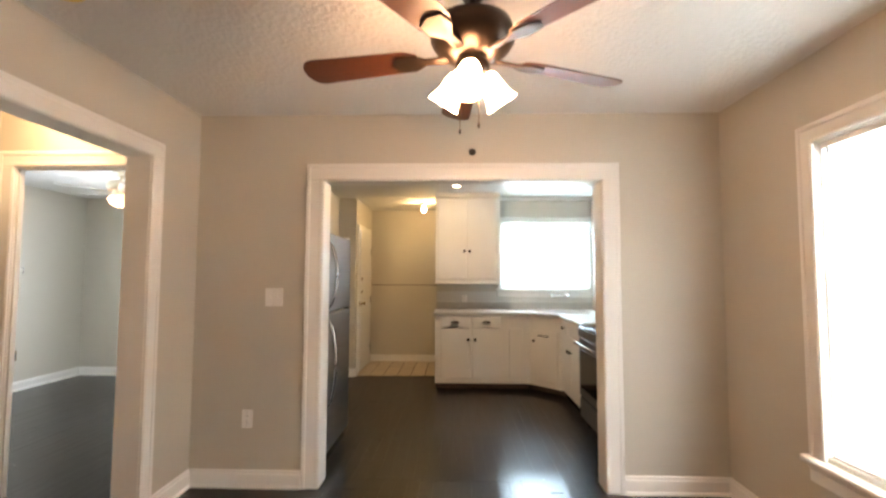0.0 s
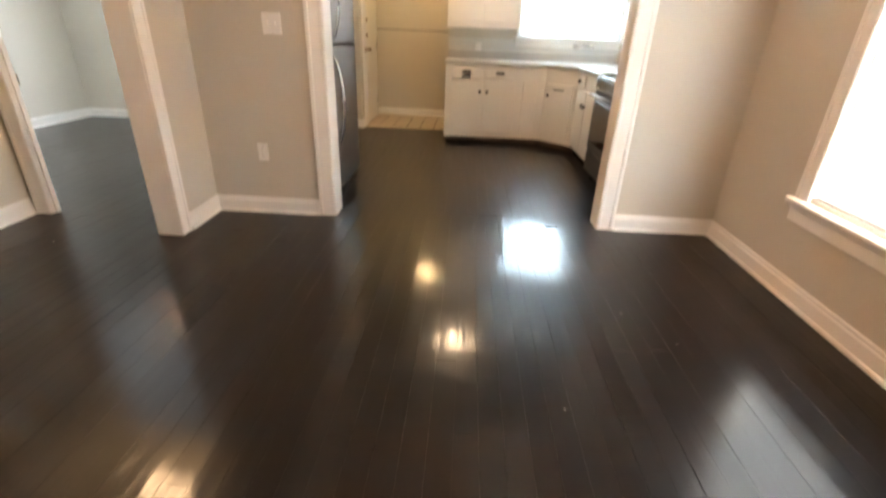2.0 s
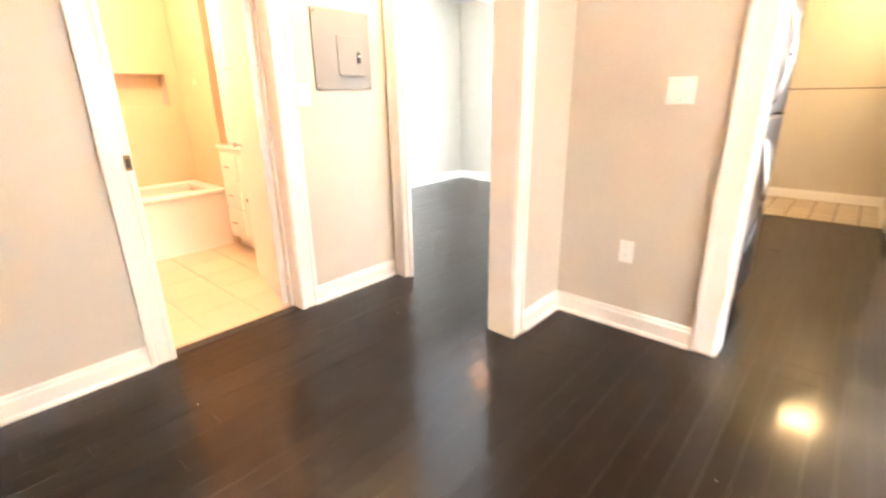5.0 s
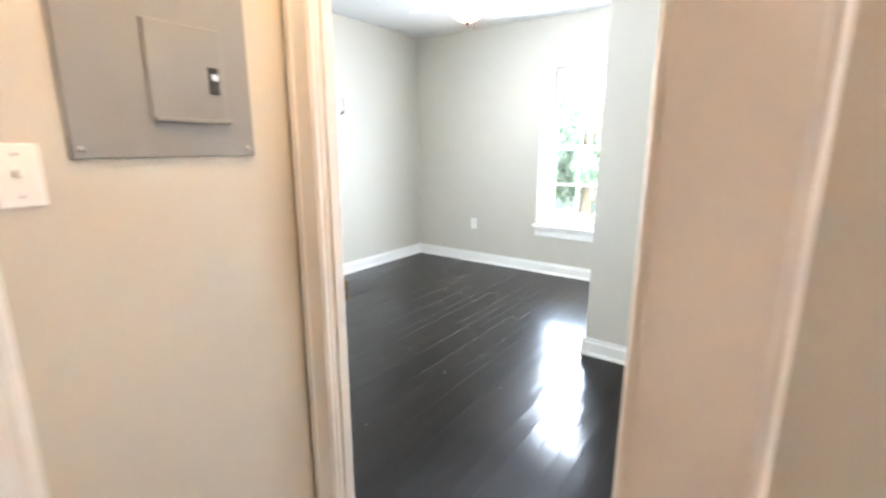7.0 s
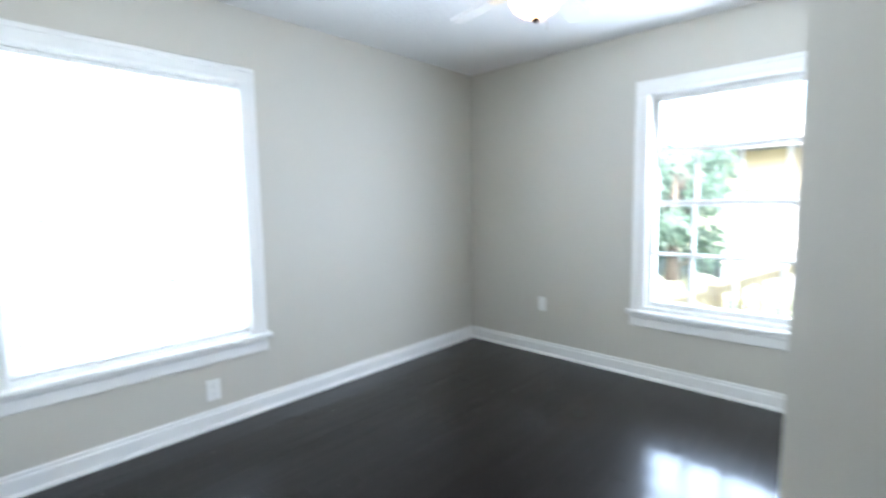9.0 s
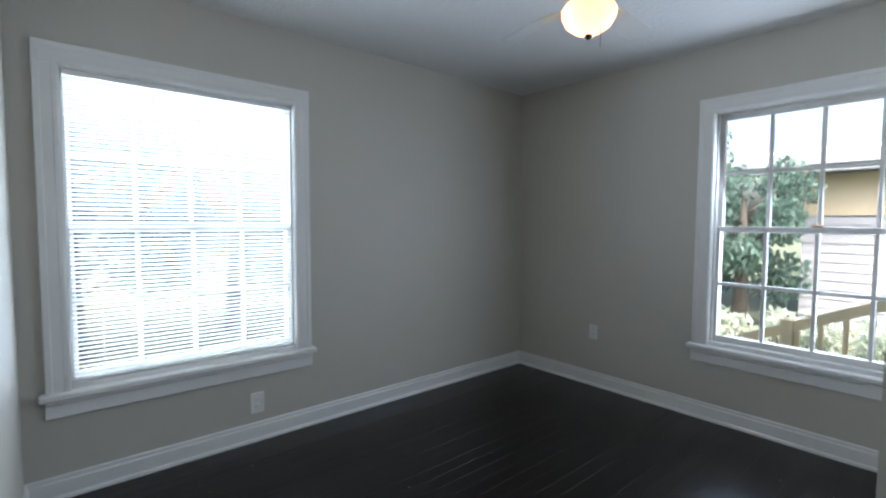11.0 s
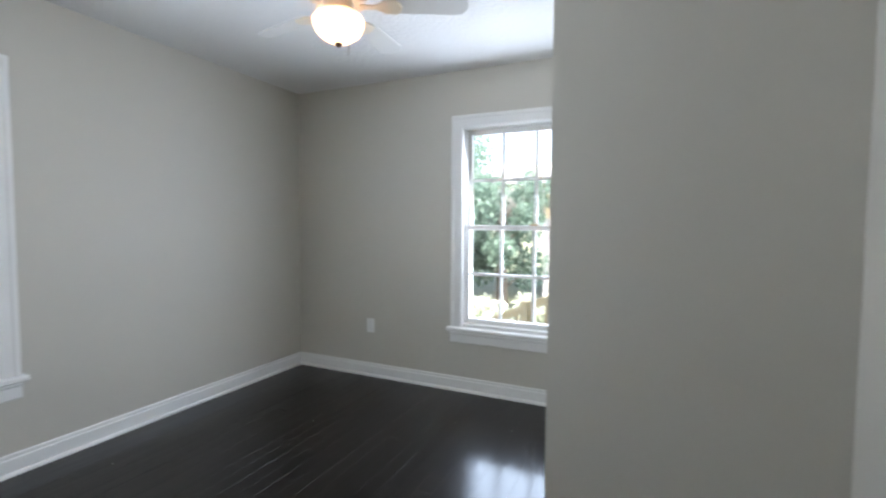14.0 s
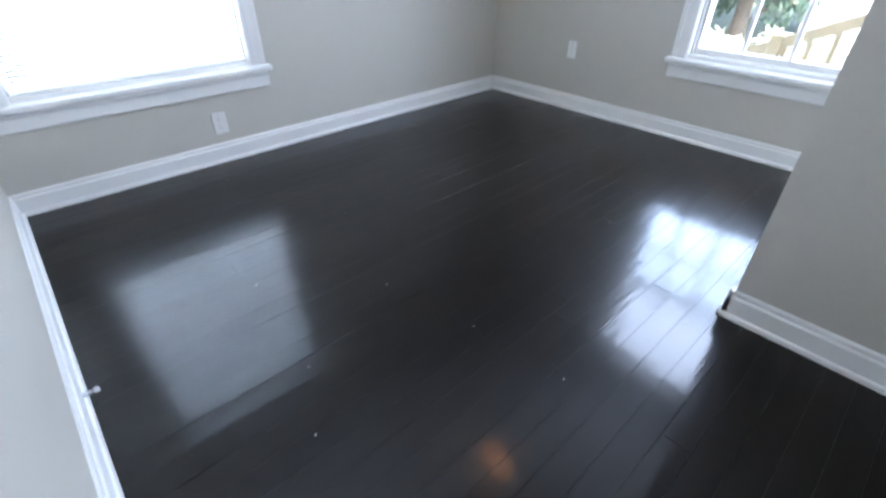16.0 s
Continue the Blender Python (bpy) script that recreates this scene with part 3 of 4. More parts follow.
def dining_fan(x, y):
    f = thing("ceiling_fan", pose(x, y, H - 0.022), "dark bronze ceiling fan with five cherry blades and lit bell shades", "ceiling fan")
    part("canopy", turned([(0.0, 0.022), (0.060, 0.021), (0.064, 0.0), (0.056, -0.035), (0.036, -0.062), (0.022, -0.072), (0.0, -0.072)]), BRONZE, f)
    part("downrod", rod((0, 0, -0.065), (0, 0, -0.135), 0.014, 14), BRONZE, f)
    part("motor_housing", turned([(0.0, -0.115), (0.035, -0.118), (0.05, -0.128), (0.105, -0.14), (0.14, -0.162), (0.152, -0.195), (0.150, -0.225), (0.132, -0.252), (0.10, -0.276), (0.06, -0.29), (0.0, -0.29)]), BRONZE, f)
    part("switch_housing", turned([(0.0, -0.285), (0.055, -0.29), (0.062, -0.31), (0.058, -0.335), (0.035, -0.36), (0.0, -0.365)]), BRONZE, f)
    blade = None
    for i in range(5):
        a = 24 + 72 * i
        if blade is None:
            blade = part("blade", fan_blade(0.46, 0.14, 0.20), BLADE, f)
            iron = prism([(0.09, -0.018), (0.17, -0.016), (0.22, -0.045), (0.28, -0.04), (0.30, 0.0), (0.28, 0.04), (0.22, 0.045), (0.17, 0.016), (0.09, 0.018)], -0.010, -0.001, 0.002)
            iron = part("blade_iron", iron, BRONZE, blade)
            b = blade
        else:
            b = new("blade", blade.data)
            b.parent = f
            i2 = new("blade_iron", iron.data)
            i2.parent = b
        b.matrix_local = pose(0, 0, -0.272, 0, 0, a) @ pose(0, 0, 0, 12, 0, 0)
    for a in (-100, 25, 150):
        m = pose(0, 0, -0.325, 0, 0, a) @ pose(0.05, 0, -0.008, 0, 143, 0)
        arm = part("lamp_arm", rod((0.03 * math.cos(radians(a)), 0.03 * math.sin(radians(a)), -0.325), m @ Vector((0, 0, 0.012)), 0.012, 10), BRONZE, f)
        part("socket", turned([(0.0, -0.012), (0.022, -0.01), (0.026, 0.008), (0.022, 0.014), (0.0, 0.014)], 18, None, m), BRONZE, arm)
        part("glass_shade", tulip(m @ Matrix.Scale(1.03, 4)), FROST, arm, "frosted glass bell shade glowing warm white")
    for dx, dy, z1 in ((-0.045, -0.03, -0.545), (0.02, -0.05, -0.53)):
        ch = part("pull_chain", rod((dx, dy, -0.345), (dx, dy, z1), 0.0016, 6), BRASS, f)
        part("fob", turned([(0, z1 - 0.022), (0.004, z1 - 0.02), (0.0045, z1 - 0.004), (0, z1)], 10, None, Matrix.Translation((dx, dy, 0))), BRONZE, ch)


def bedroom_fan(x, y):
    f = thing("ceiling_fan", pose(x, y, H), "cream ceiling fan with pale blades and a glowing alabaster bowl", "ceiling fan")
    part("canopy", turned([(0.0, 0.0), (0.068, -0.002), (0.07, -0.015), (0.055, -0.045), (0.02, -0.06), (0.0, -0.06)]), CREAM, f)
    part("downrod", rod((0, 0, -0.05), (0, 0, -0.10), 0.013, 14), CREAM, f)
    part("motor_housing", turned([(0.0, -0.09), (0.06, -0.095), (0.105, -0.11), (0.125, -0.14), (0.125, -0.17), (0.105, -0.195), (0.08, -0.20), (0.0, -0.20)]), CREAM, f)
    for i in range(16):
        a = 22.5 * i
        part("vent_rib", box(0.085, -0.006, -0.202, 0.118, 0.006, -0.19, 0.002), CREAM, f).matrix_local = pose(0, 0, 0, 0, 0, a)
    part("light_fitter", turned([(0.0, -0.198), (0.062, -0.20), (0.068, -0.215), (0.06, -0.24), (0.075, -0.252), (0.0, -0.252)]), CREAM, f)
    part("glass_bowl", turned([(0.072, -0.25), (0.096, -0.258), (0.109, -0.277), (0.107, -0.302), (0.090, -0.336), (0.06, -0.360), (0.022, -0.373), (0.0, -0.375)], 36), BOWL, f, "swirled alabaster glass bowl, lit")
    for dx, dy in ((-0.035, -0.02), (0.03, 0.03)):
        part("bulb", turned([(0.0, -0.33), (0.016, -0.326), (0.024, -0.31), (0.018, -0.292), (0.011, -0.28), (0.011, -0.252), (0.0, -0.252)], 16, None, Matrix.Translation((dx, dy, 0))), BULB, f)
    part("finial", turned([(0.0, -0.371), (0.013, -0.372), (0.016, -0.381), (0.009, -0.390), (0.0, -0.394)], 16), BRONZE, f)
    blade = None
    for i in range(5):
        a = 24 + 72 * i
        if blade is None:
            blade = part("blade", fan_blade(0.37, 0.12, 0.19), WBLADE, f)
            iron = prism([(0.09, -0.012), (0.16, -0.013), (0.20, -0.04), (0.25, -0.045), (0.27, -0.02), (0.275, 0.0), (0.27, 0.02), (0.25, 0.045), (0.20, 0.04), (0.16, 0.013), (0.09, 0.012)], -0.009, -0.001, 0.002)
            iron = part("blade_iron", iron, CREAM, blade)
            b = blade
        else:
            b = new("blade", blade.data)
            b.parent = f
            i2 = new("blade_iron", iron.data)
            i2.parent = b
        b.matrix_local = pose(0, 0, -0.218, 0, 0, a) @ pose(0, 0, 0, -12, 0, 0)
    part("pull_chain", rod((0.06, -0.01, -0.24), (0.06, -0.01, -0.44), 0.0012, 6), BRASS, f)


dining_fan(0.170, 1.89)
bedroom_fan(-3.39, 4.93)


def flush_light(x, y, glass, label, r=0.12):
    f = thing("ceiling_light", pose(x, y, H), label, "ceiling light")
    part("base", turned([(0.0, 0.0), (r * 1.05, -0.001), (r * 1.05, -0.018), (r * 0.95, -0.028), (0.0, -0.028)]), PLATE, f)
    part("glass_shade", turned([(r * 0.92, -0.026), (r, -0.045), (r * 0.98, -0.07), (r * 0.8, -0.095), (r * 0.4, -0.108), (0.0, -0.11)]), glass, f, "frosted white glass, lit")


flush_light(0.121, 5.14, KGLOBE, "flush round kitchen ceiling light with frosted glass, lit", 0.11)
flush_light(-2.27, 2.80, HGLOBE, "flush round hall ceiling light with frosted glass, lit")
flush_light(-4.0, 1.75, BGLOBE, "flush round bathroom ceiling light, lit bright and warm")
f = thing("ceiling_light", pose(-0.36, 6.86, H), "bare-bulb porcelain ceiling lampholder, lit", "ceiling light")
part("lampholder", turned([(0.0, 0.0), (0.058, -0.001), (0.056, -0.02), (0.03, -0.04), (0.024, -0.06), (0.0, -0.06)]), PLATE, f)
part("bulb", turned([(0.014, -0.055), (0.018, -0.075), (0.030, -0.10), (0.032, -0.118), (0.022, -0.138), (0.0, -0.146)]), NGLOBE, f, "glowing frosted bulb")

# smoke alarm with its dust cover
f = thing("smoke_alarm", pose(-1.32, 1.86, H), "round white smoke alarm under a yellow dust cover", "smoke alarm")
part("base", turned([(0.0, 0.0), (0.075, -0.001), (0.075, -0.014), (0.0, -0.014)]), PLATE, f)
part("dust_cover", turned([(0.071, -0.013), (0.073, -0.02), (0.068, -0.05), (0.052, -0.058), (0.0, -0.06)]), YELLOW, f, "yellow plastic cap")

# ceiling register
f = thing("ceiling_vent", pose(1.47, 1.86, H - 0.001), "white metal ceiling air register, a dark sheet for duct shade behind its slats", "air vent")
bm = box(-0.17, -0.165, -0.006, 0.17, -0.10, 0, 0.002)
box(-0.17, 0.12, -0.006, 0.17, 0.165, 0, 0.002, bm=bm)
box(-0.17, -0.10, -0.006, -0.11, 0.12, 0, 0.002, bm=bm)
box(0.11, -0.10, -0.006, 0.17, 0.12, 0, 0.002, bm=bm)
box(-0.11, -0.045, -0.006, 0.11, -0.028, 0, 0.002, bm=bm)
part("frame", bm, PLATE, f)
# Dark sheet stands for the shaded duct behind the white slats.
part("duct_shade", box(-0.115, -0.105, -0.001, 0.115, 0.125, 0.0005), SLOT, f)
for i in range(10):
    part("slat", box(-0.001, -0.028, -0.010, 0.001, 0.12, 0.0), PLATE, f).matrix_local = pose(-0.10 + 0.0222 * i, 0, -0.001, 0, 28, 0)
for i in range(3):
    part("slat", box(-0.11, -0.001, -0.010, 0.11, 0.001, 0.0), PLATE, f).matrix_local = pose(0, -0.092 + 0.021 * i, -0.001, -28, 0, 0)


# ---- wall plates ----
def plate(name, m, w, h, label, category, kind):
    """A cover plate in the plane x z of m, facing its -y side."""
    p = thing(name, m, label, category, group="wall outlets" if kind == "outlet" else "light switches")
    part("cover", box(-w / 2, -0.006, -h / 2, w / 2, 0, h / 2, 0.003, 2), PLATE, p)
    if kind == "outlet":
        for z in (-0.02, 0.02):
            s = part("socket", box(-0.014, -0.0085, z - 0.014, 0.014, -0.005, z + 0.014, 0.004, 2), PLATE, p)
            bm = box(-0.0065, -0.0092, z - 0.002, -0.0045, -0.0084, z + 0.006)
            box(0.0045, -0.0092, z - 0.002, 0.0065, -0.0084, z + 0.006, bm=bm)
            part("slots", bm, SLOT, s)
    else:
        for x in ((-0.023, 0.023) if kind == "double" else (0.0,)):
            part("toggle", box(x - 0.005, -0.017, -0.003, x + 0.005, -0.005, 0.012, 0.002), PLATE, p)
    for z in (-h / 2 + 0.02, h / 2 - 0.02):
        part("screw", rod((0, -0.0068, z), (0, -0.005, z), 0.003, 8), CHROME, p)
    return p


E = pose(0, 0, 0, 0, 0, 90)
plate("light_switch", Matrix.Translation((-1.085, DY1, 1.215)), 0.117, 0.117, "white double light switch on the greige dining wall", "light switch", "double")
plate("wall_outlet", Matrix.Translation((-1.24, DY1, 0.43)), 0.072, 0.117, "white duplex outlet low on the dining wall", "outlet", "outlet")
plate("wall_outlet", Matrix.Translation((BX0, 4.13, 0.225)) @ E, 0.078, 0.122, "white duplex outlet below the bedroom window", "outlet", "outlet")
plate("wall_outlet", Matrix.Translation((-4.285, BY1, 0.43)), 0.072, 0.117, "white duplex outlet on the bedroom back wall", "outlet", "outlet")
plate("wall_outlet", Matrix.Translation((0.22, KY1 - 0.012, 1.05)), 0.072, 0.117, "white outlet on the kitchen splashback", "outlet", "outlet")
plate("light_switch", Matrix.Translation((HX0, 2.445, 1.225)) @ E, 0.072, 0.117, "white light switch beside the bathroom doorway", "light switch", "single")

# Small round dark knob on the wall, its use unknown.
d = thing("round_wall_knob", Matrix.Translation((0.217, DY1, 2.178)), "small round dark brown knob on the wall above the opening", "wall knob")
part("disc", turned([(0.0, 0.0), (0.024, 0.0), (0.024, 0.006), (0.018, 0.011), (0.0, 0.013)], 20, None, pose(0, 0, 0, 90, 0, 0)), BRONZE, d)

# breaker panel
p = thing("breaker_panel", Matrix.Translation((HX0, 2.725, 1.462)) @ E, "grey metal breaker panel with a small latched door", "breaker panel")
part("cover", box(-0.198, -0.012, -0.21, 0.198, 0, 0.21, 0.004, 2), PANELG, p)
part("door", box(-0.045, -0.020, -0.125, 0.128, -0.011, 0.08, 0.004, 2), PANELG, p)
part("door_lip", box(-0.04, -0.026, -0.132, 0.133, -0.012, -0.122, 0.002), PANELG, p)
lt = part("latch", box(0.088, -0.024, -0.065, 0.112, -0.018, -0.005, 0.002), SLOT, p, "black latch")
part("slide", box(0.093, -0.028, -0.035, 0.107, -0.023, -0.02, 0.001), CHROME, lt)
for x, z in ((-0.18, 0.19), (0.18, 0.19), (-0.18, -0.19), (0.18, -0.19)):
    part("screw", rod((x, -0.015, z), (x, -0.011, z), 0.006, 10), CHROME, p)


# ---- doors ----
def knob(parent, m, mat, name="knob"):
    k = part(name, turned([(0.0, 0.0), (0.027, 0.0), (0.028, 0.004), (0.010, 0.008), (0.009, 0.026), (0.018, 0.032), (0.023, 0.042), (0.021, 0.052), (0.010, 0.057), (0.0, 0.058)], 22, None, m), mat, parent)
    return k


def slab_door(name, m, w, h, label, knob_mat, knob_z=0.9, sides=(1, -1), t=0.035):
    """A flush door leaf: hinge edge at the origin, along +x."""
    d = thing(name, m, label, "door", kind="structure")
    part("leaf", box(0.0, 0.0, 0.008, w, t, h, 0.003, 2), DOORW, d)
    if 1 in sides:
        knob(d, pose(w - 0.065, t, knob_z, -90, 0, 0), knob_mat)
    if -1 in sides:
        knob(d, pose(w - 0.065, 0, knob_z, 90, 0, 0), knob_mat)
    for z in (0.22, 1.02, 1.82):
        part("hinge", rod((-0.004, -0.004, z - 0.045), (-0.004, -0.004, z + 0.045), 0.007, 8), TRIM, d)
    part("latch_plate", box(w - 0.0005, t / 2 - 0.012, knob_z - 0.03, w + 0.0015, t / 2 + 0.012, knob_z + 0.03), BRASS, d)
    return d


slab_door("door_1", pose(-1.745, 3.148, 0, 0, 0, 92.4), 0.80, 2.02, "white flush bedroom door standing open with a white knob", PLATE, 0.90)
slab_door("door_4", pose(-1.592, 0.072, 0, 0, 0, 42), 0.872, 2.0, "white flush door standing ajar beside the hall opening", BRASS, 0.92)
slab_door("door_2", pose(-2.885, 2.262, 0, 0, 0, 165), 0.66, 2.01, "white flush bathroom door standing open", PLATE, 0.93, sides=(1,))
d = slab_door("door_3", pose(NX0 + 0.004, 7.50, 0.02, 0, 0, -90), 0.76, 1.99, "white back door with brass knob and bolts, closed", BRASS, 0.95, sides=(1,), t=0.03)
for z in (1.12, 1.30):
    part("bolt_rose", turned([(0.0, 0.0), (0.024, 0.0), (0.02, 0.012), (0.0, 0.014)], 18, None, pose(0.695, 0.03, z, -90, 0, 0)), BRASS, d)
for z in (0.25, 0.98, 1.72):
    part("hinge", box(0.004, 0.029, z - 0.05, 0.03, 0.034, z + 0.05, 0.001), BRONZE, d)
casing(thing("trim_back_door", Matrix.Identity(4), "white painted casing round the back door", "door casing", kind="structure"), "x", NX0, 1, 6.735, 7.505, 2.015, 0.07)
structure("trim_panel_seam", box(NX0, NY1 - 0.004, 1.215, NX1, NY1, 1.228), GROUT, "thin dark horizontal seam across the back wall", "trim")


def strike(m, label):
    s = thing("strike_plate", m, label, "strike plate")
    part("plate", box(-0.013, -0.002, -0.032, 0.013, 0.0, 0.032, 0.001), BRASS, s)
    part("latch_hole", box(-0.009, -0.0032, -0.020, 0.007, -0.0018, 0.016), SLOT, s)


strike(Matrix.Translation((B_DOOR[0] + 0.0205, 3.106, 0.852)) @ E, "worn brass strike plate in the bedroom door jamb")
strike(Matrix.Translation((HX0 + 0.0205, T_DOOR[0] - 0.003, 0.958)) @ E, "dark brass strike plate on the bathroom door casing")
hk = thing("latch_hook", Matrix.Translation((B_DOOR[0] + 0.02, 3.112, 1.40)), "small bright hook latch on the door jamb", "latch")
part("eye", rod((0, 0, 0), (0.022, 0, 0), 0.003, 8), CHROME, hk)
part("hook", tube([(0.018, 0.0, 0.004), (0.024, 0.0, -0.01), (0.022, 0.0, -0.03), (0.012, 0.0, -0.036)], 0.003, 8), CHROME, hk)
ds = thing("door_stop", Matrix.Translation((-3.55, BY0 + 0.016, 0.06)), "white spring door stop on the baseboard", "door stop")
bm = bmesh.new()
for i in range(6):
    turned([(0.0055, 0.0), (0.0075, 0.002), (0.0055, 0.004)], 12, bm, pose(0, 0.004 + 0.0055 * i, 0, -90, 0, 0))
part("spring", bm, CHROME, ds)
part("tip", rod((0, 0.034, 0), (0, 0.046, 0), 0.008, 12), PLATE, ds)


# ---- kitchen ----
CF = 5.91      # front of the base units on the back wall
CR = 1.31      # front of the base units on the side wall


def cup_pull(parent, m):
    own = bmesh.new()
    n = 8
    ra, rb = [], []
    for i in range(n + 1):
        a = math.pi * i / n
        ra.append(own.verts.new((0.042 * math.cos(a), 0.0, 0.018 * math.sin(a))))
        rb.append(own.verts.new((0.036 * math.cos(a), -0.022, 0.010 * math.sin(a) - 0.004)))
    for i in range(n):
        own.faces.new((ra[i], ra[i + 1], rb[i + 1], rb[i]))
    own.faces.new(rb[::-1])
    bmesh.ops.solidify(own, geom=own.faces[:], thickness=0.002)
    own.transform(m @ Matrix.Scale(1.3, 4))
    return part("cup_pull", own, BRONZE, parent, "dark bronze cup pull")


def small_knob(parent, m):
    m = m @ Matrix.Scale(1.25, 4)
    return part("knob", turned([(0.0, 0.0), (0.006, 0.0), (0.005, 0.012), (0.014, 0.018), (0.015, 0.024), (0.009, 0.030), (0.0, 0.031)], 16, None, m), BRONZE, parent, "small dark bronze knob")


# back run, local x along the wall and -y to the room
u = thing("base_cabinet", Matrix.Translation((-0.147, CF, 0)), "white painted base cabinet with two drawers over double doors", "cabinet")
bm = box(0, 0, 0.09, 1.15, 0.56, 0.885, 0.003)
part("body", bm, CABW, u)
part("toe_kick", box(0.0, -0.004, 0.072, 1.15, 0.02, 0.124, 0.004), CABW, u)
# Board in the toe space, its dark colour drawing the shade there.
part("toe_shade", box(0.01, 0.06, 0.0, 1.14, 0.07, 0.09), GROUT, u)
for i, x0 in enumerate((0.075, 0.455)):
    dr = part("drawer", box(x0, -0.016, 0.742, x0 + 0.34, 0.0, 0.865, 0.004), CABW, u)
    cup_pull(dr, Matrix.Translation((x0 + 0.17, -0.016, 0.80)))
    dd = part("door", box(x0, -0.016, 0.135, x0 + 0.36, 0.0, 0.722, 0.004), CABW, u)
    small_knob(dd, pose(x0 + (0.33 if i == 0 else 0.03), -0.016, 0.60, 90, 0, 0))
dr = part("filler_panel", box(0.90, -0.012, 0.135, 1.06, 0.0, 0.735, 0.004), CABW, u)

u = thing("corner_cabinet", Matrix.Identity(4), "white painted angled sink base cabinet", "cabinet")
part("body", prism([(1.004, CF), (CR, 5.58), (1.90, 5.58), (1.90, 6.46), (1.004, 6.46)], 0.09, 0.885), CABW, u)
# Plinth coloured dark for the shade below the angled unit.
part("toe_shade", prism([(1.02, CF + 0.05), (CR + 0.04, 5.62), (1.88, 5.62), (1.88, 6.3), (1.02, 6.3)], 0.0, 0.09), GROUT, u)
ang = math.degrees(math.atan2(5.58 - CF, CR - 1.004))
mm = pose(1.004, CF, 0, 0, 0, ang)
L = math.hypot(CR - 1.004, 5.58 - CF)
dd = part("door", box(0.05, -0.016, 0.14, L - 0.05, -0.0005, 0.72, 0.004), CABW, u)
dd.matrix_local = mm
small_knob(dd, pose(0.08, -0.016, 0.60, 90, 0, 0))
vp = part("vent_slot", box(0.13, -0.018, 0.655, 0.28, -0.016, 0.668), BLACKE, u)
vp.matrix_local = mm
tk = part("toe_kick", box(0.0, -0.004, 0.072, L, 0.02, 0.124, 0.004), CABW, u)
tk.matrix_local = mm

u = thing("base_cabinet", pose(CR, 5.58, 0, 0, 0, -90), "white painted base cabinet with a drawer beside the stove", "cabinet")
part("body", box(0, 0, 0.09, 0.955, 0.59, 0.885, 0.003), CABW, u)
# Black board draws the shade under this run.
part("toe_shade", box(0.01, 0.045, 0.0, 0.945, 0.055, 0.09), BLACKE, u)
dr = part("drawer", box(0.05, -0.016, 0.742, 0.34, 0.0, 0.865, 0.004), CABW, u)
small_knob(dr, pose(0.195, -0.016, 0.80, 90, 0, 0))
for x0, x1, kx in ((0.05, 0.46, 0.425), (0.48, 0.90, 0.515)):
    dd = part("door", box(x0, -0.016, 0.135, x1, 0.0, 0.722, 0.004), CABW, u)
    small_knob(dd, pose(kx, -0.016, 0.58, 90, 0, 0))

w = thing("worktop", Matrix.Identity(4), "pale grey laminate worktop with a rounded front edge and upstand", "worktop")
part("top", prism([(-0.165, CF - 0.03), (0.99, CF - 0.03), (CR - 0.03, 5.57), (CR - 0.03, 4.622), (1.915, 4.622), (1.915, 6.475), (-0.165, 6.475)], 0.887, 0.925, 0.006), COUNTER, w)
part("upstand", box(-0.15, 6.455, 0.926, 1.915, 6.476, 1.02, 0.004), COUNTER, w)
s = thing("kitchen_sink", Matrix.Translation((1.42, 6.08, 0.925)), "white enamel kitchen sink set in the worktop", "sink")
bm = bmesh.new()
for x0, y0, x1, y1 in ((-0.30, -0.22, 0.30, -0.19), (-0.30, 0.19, 0.30, 0.22), (-0.30, -0.19, -0.27, 0.19), (0.27, -0.19, 0.30, 0.19)):
    box(x0, y0, 0.0, x1, y1, 0.012, 0.004, bm=bm)
part("rim", bm, TUB, s)
part("basin", box(-0.27, -0.19, 0.0005, 0.27, 0.19, 0.003), STEEL, s)
t = thing("kitchen_faucet", Matrix.Translation((1.48, 6.479, 1.11)), "chrome wall-mounted two-handle kitchen faucet", "faucet")
part("bridge", rod((-0.10, -0.05, 0), (0.10, -0.05, 0), 0.012, 12), CHROME, t)
for x in (-0.10, 0.10):
    part("valve", rod((x, -0.002, 0), (x, -0.065, 0), 0.016, 14), CHROME, t)
    hd = part("handle", turned([(0, 0), (0.024, 0.002), (0.026, 0.014), (0.016, 0.024), (0, 0.025)], 12, None, pose(x, -0.065, 0.0, 90, 0, 0)), CHROME, t)
    part("lever", rod((x - 0.03, -0.08, -0.012), (x + 0.03, -0.08, 0.012), 0.005, 8), CHROME, hd)
part("spout", rod((0, -0.05, 0.0), (0, -0.22, 0.035), 0.010, 12), CHROME, t)
part("spout_tip", rod((0, -0.215, 0.036), (0, -0.225, -0.01), 0.011, 12), CHROME, t)
structure("trim_splashback", box(-0.15, KY1 - 0.010, 1.02, KX1, KY1, 1.16), SPLASH, "grey painted splashback panel above the worktop", "trim")

u = thing("wall_cabinet", Matrix.Translation((-0.155, 6.14, 0)), "tall white painted double-door wall cabinet up to the ceiling", "cabinet")
part("body", box(0, 0, 1.285, 0.825, 0.336, H - 0.002, 0.003), CABW, u)
for i, (x0, x1) in enumerate(((0.035, 0.400), (0.408, 0.775))):
    dd = part("door", box(x0, -0.016, 1.325, x1, 0.0, 2.34, 0.004), CABW, u)
    small_knob(dd, pose(x1 - 0.03 if i == 0 else x0 + 0.03, -0.016, 1.68, 90, 0, 0))
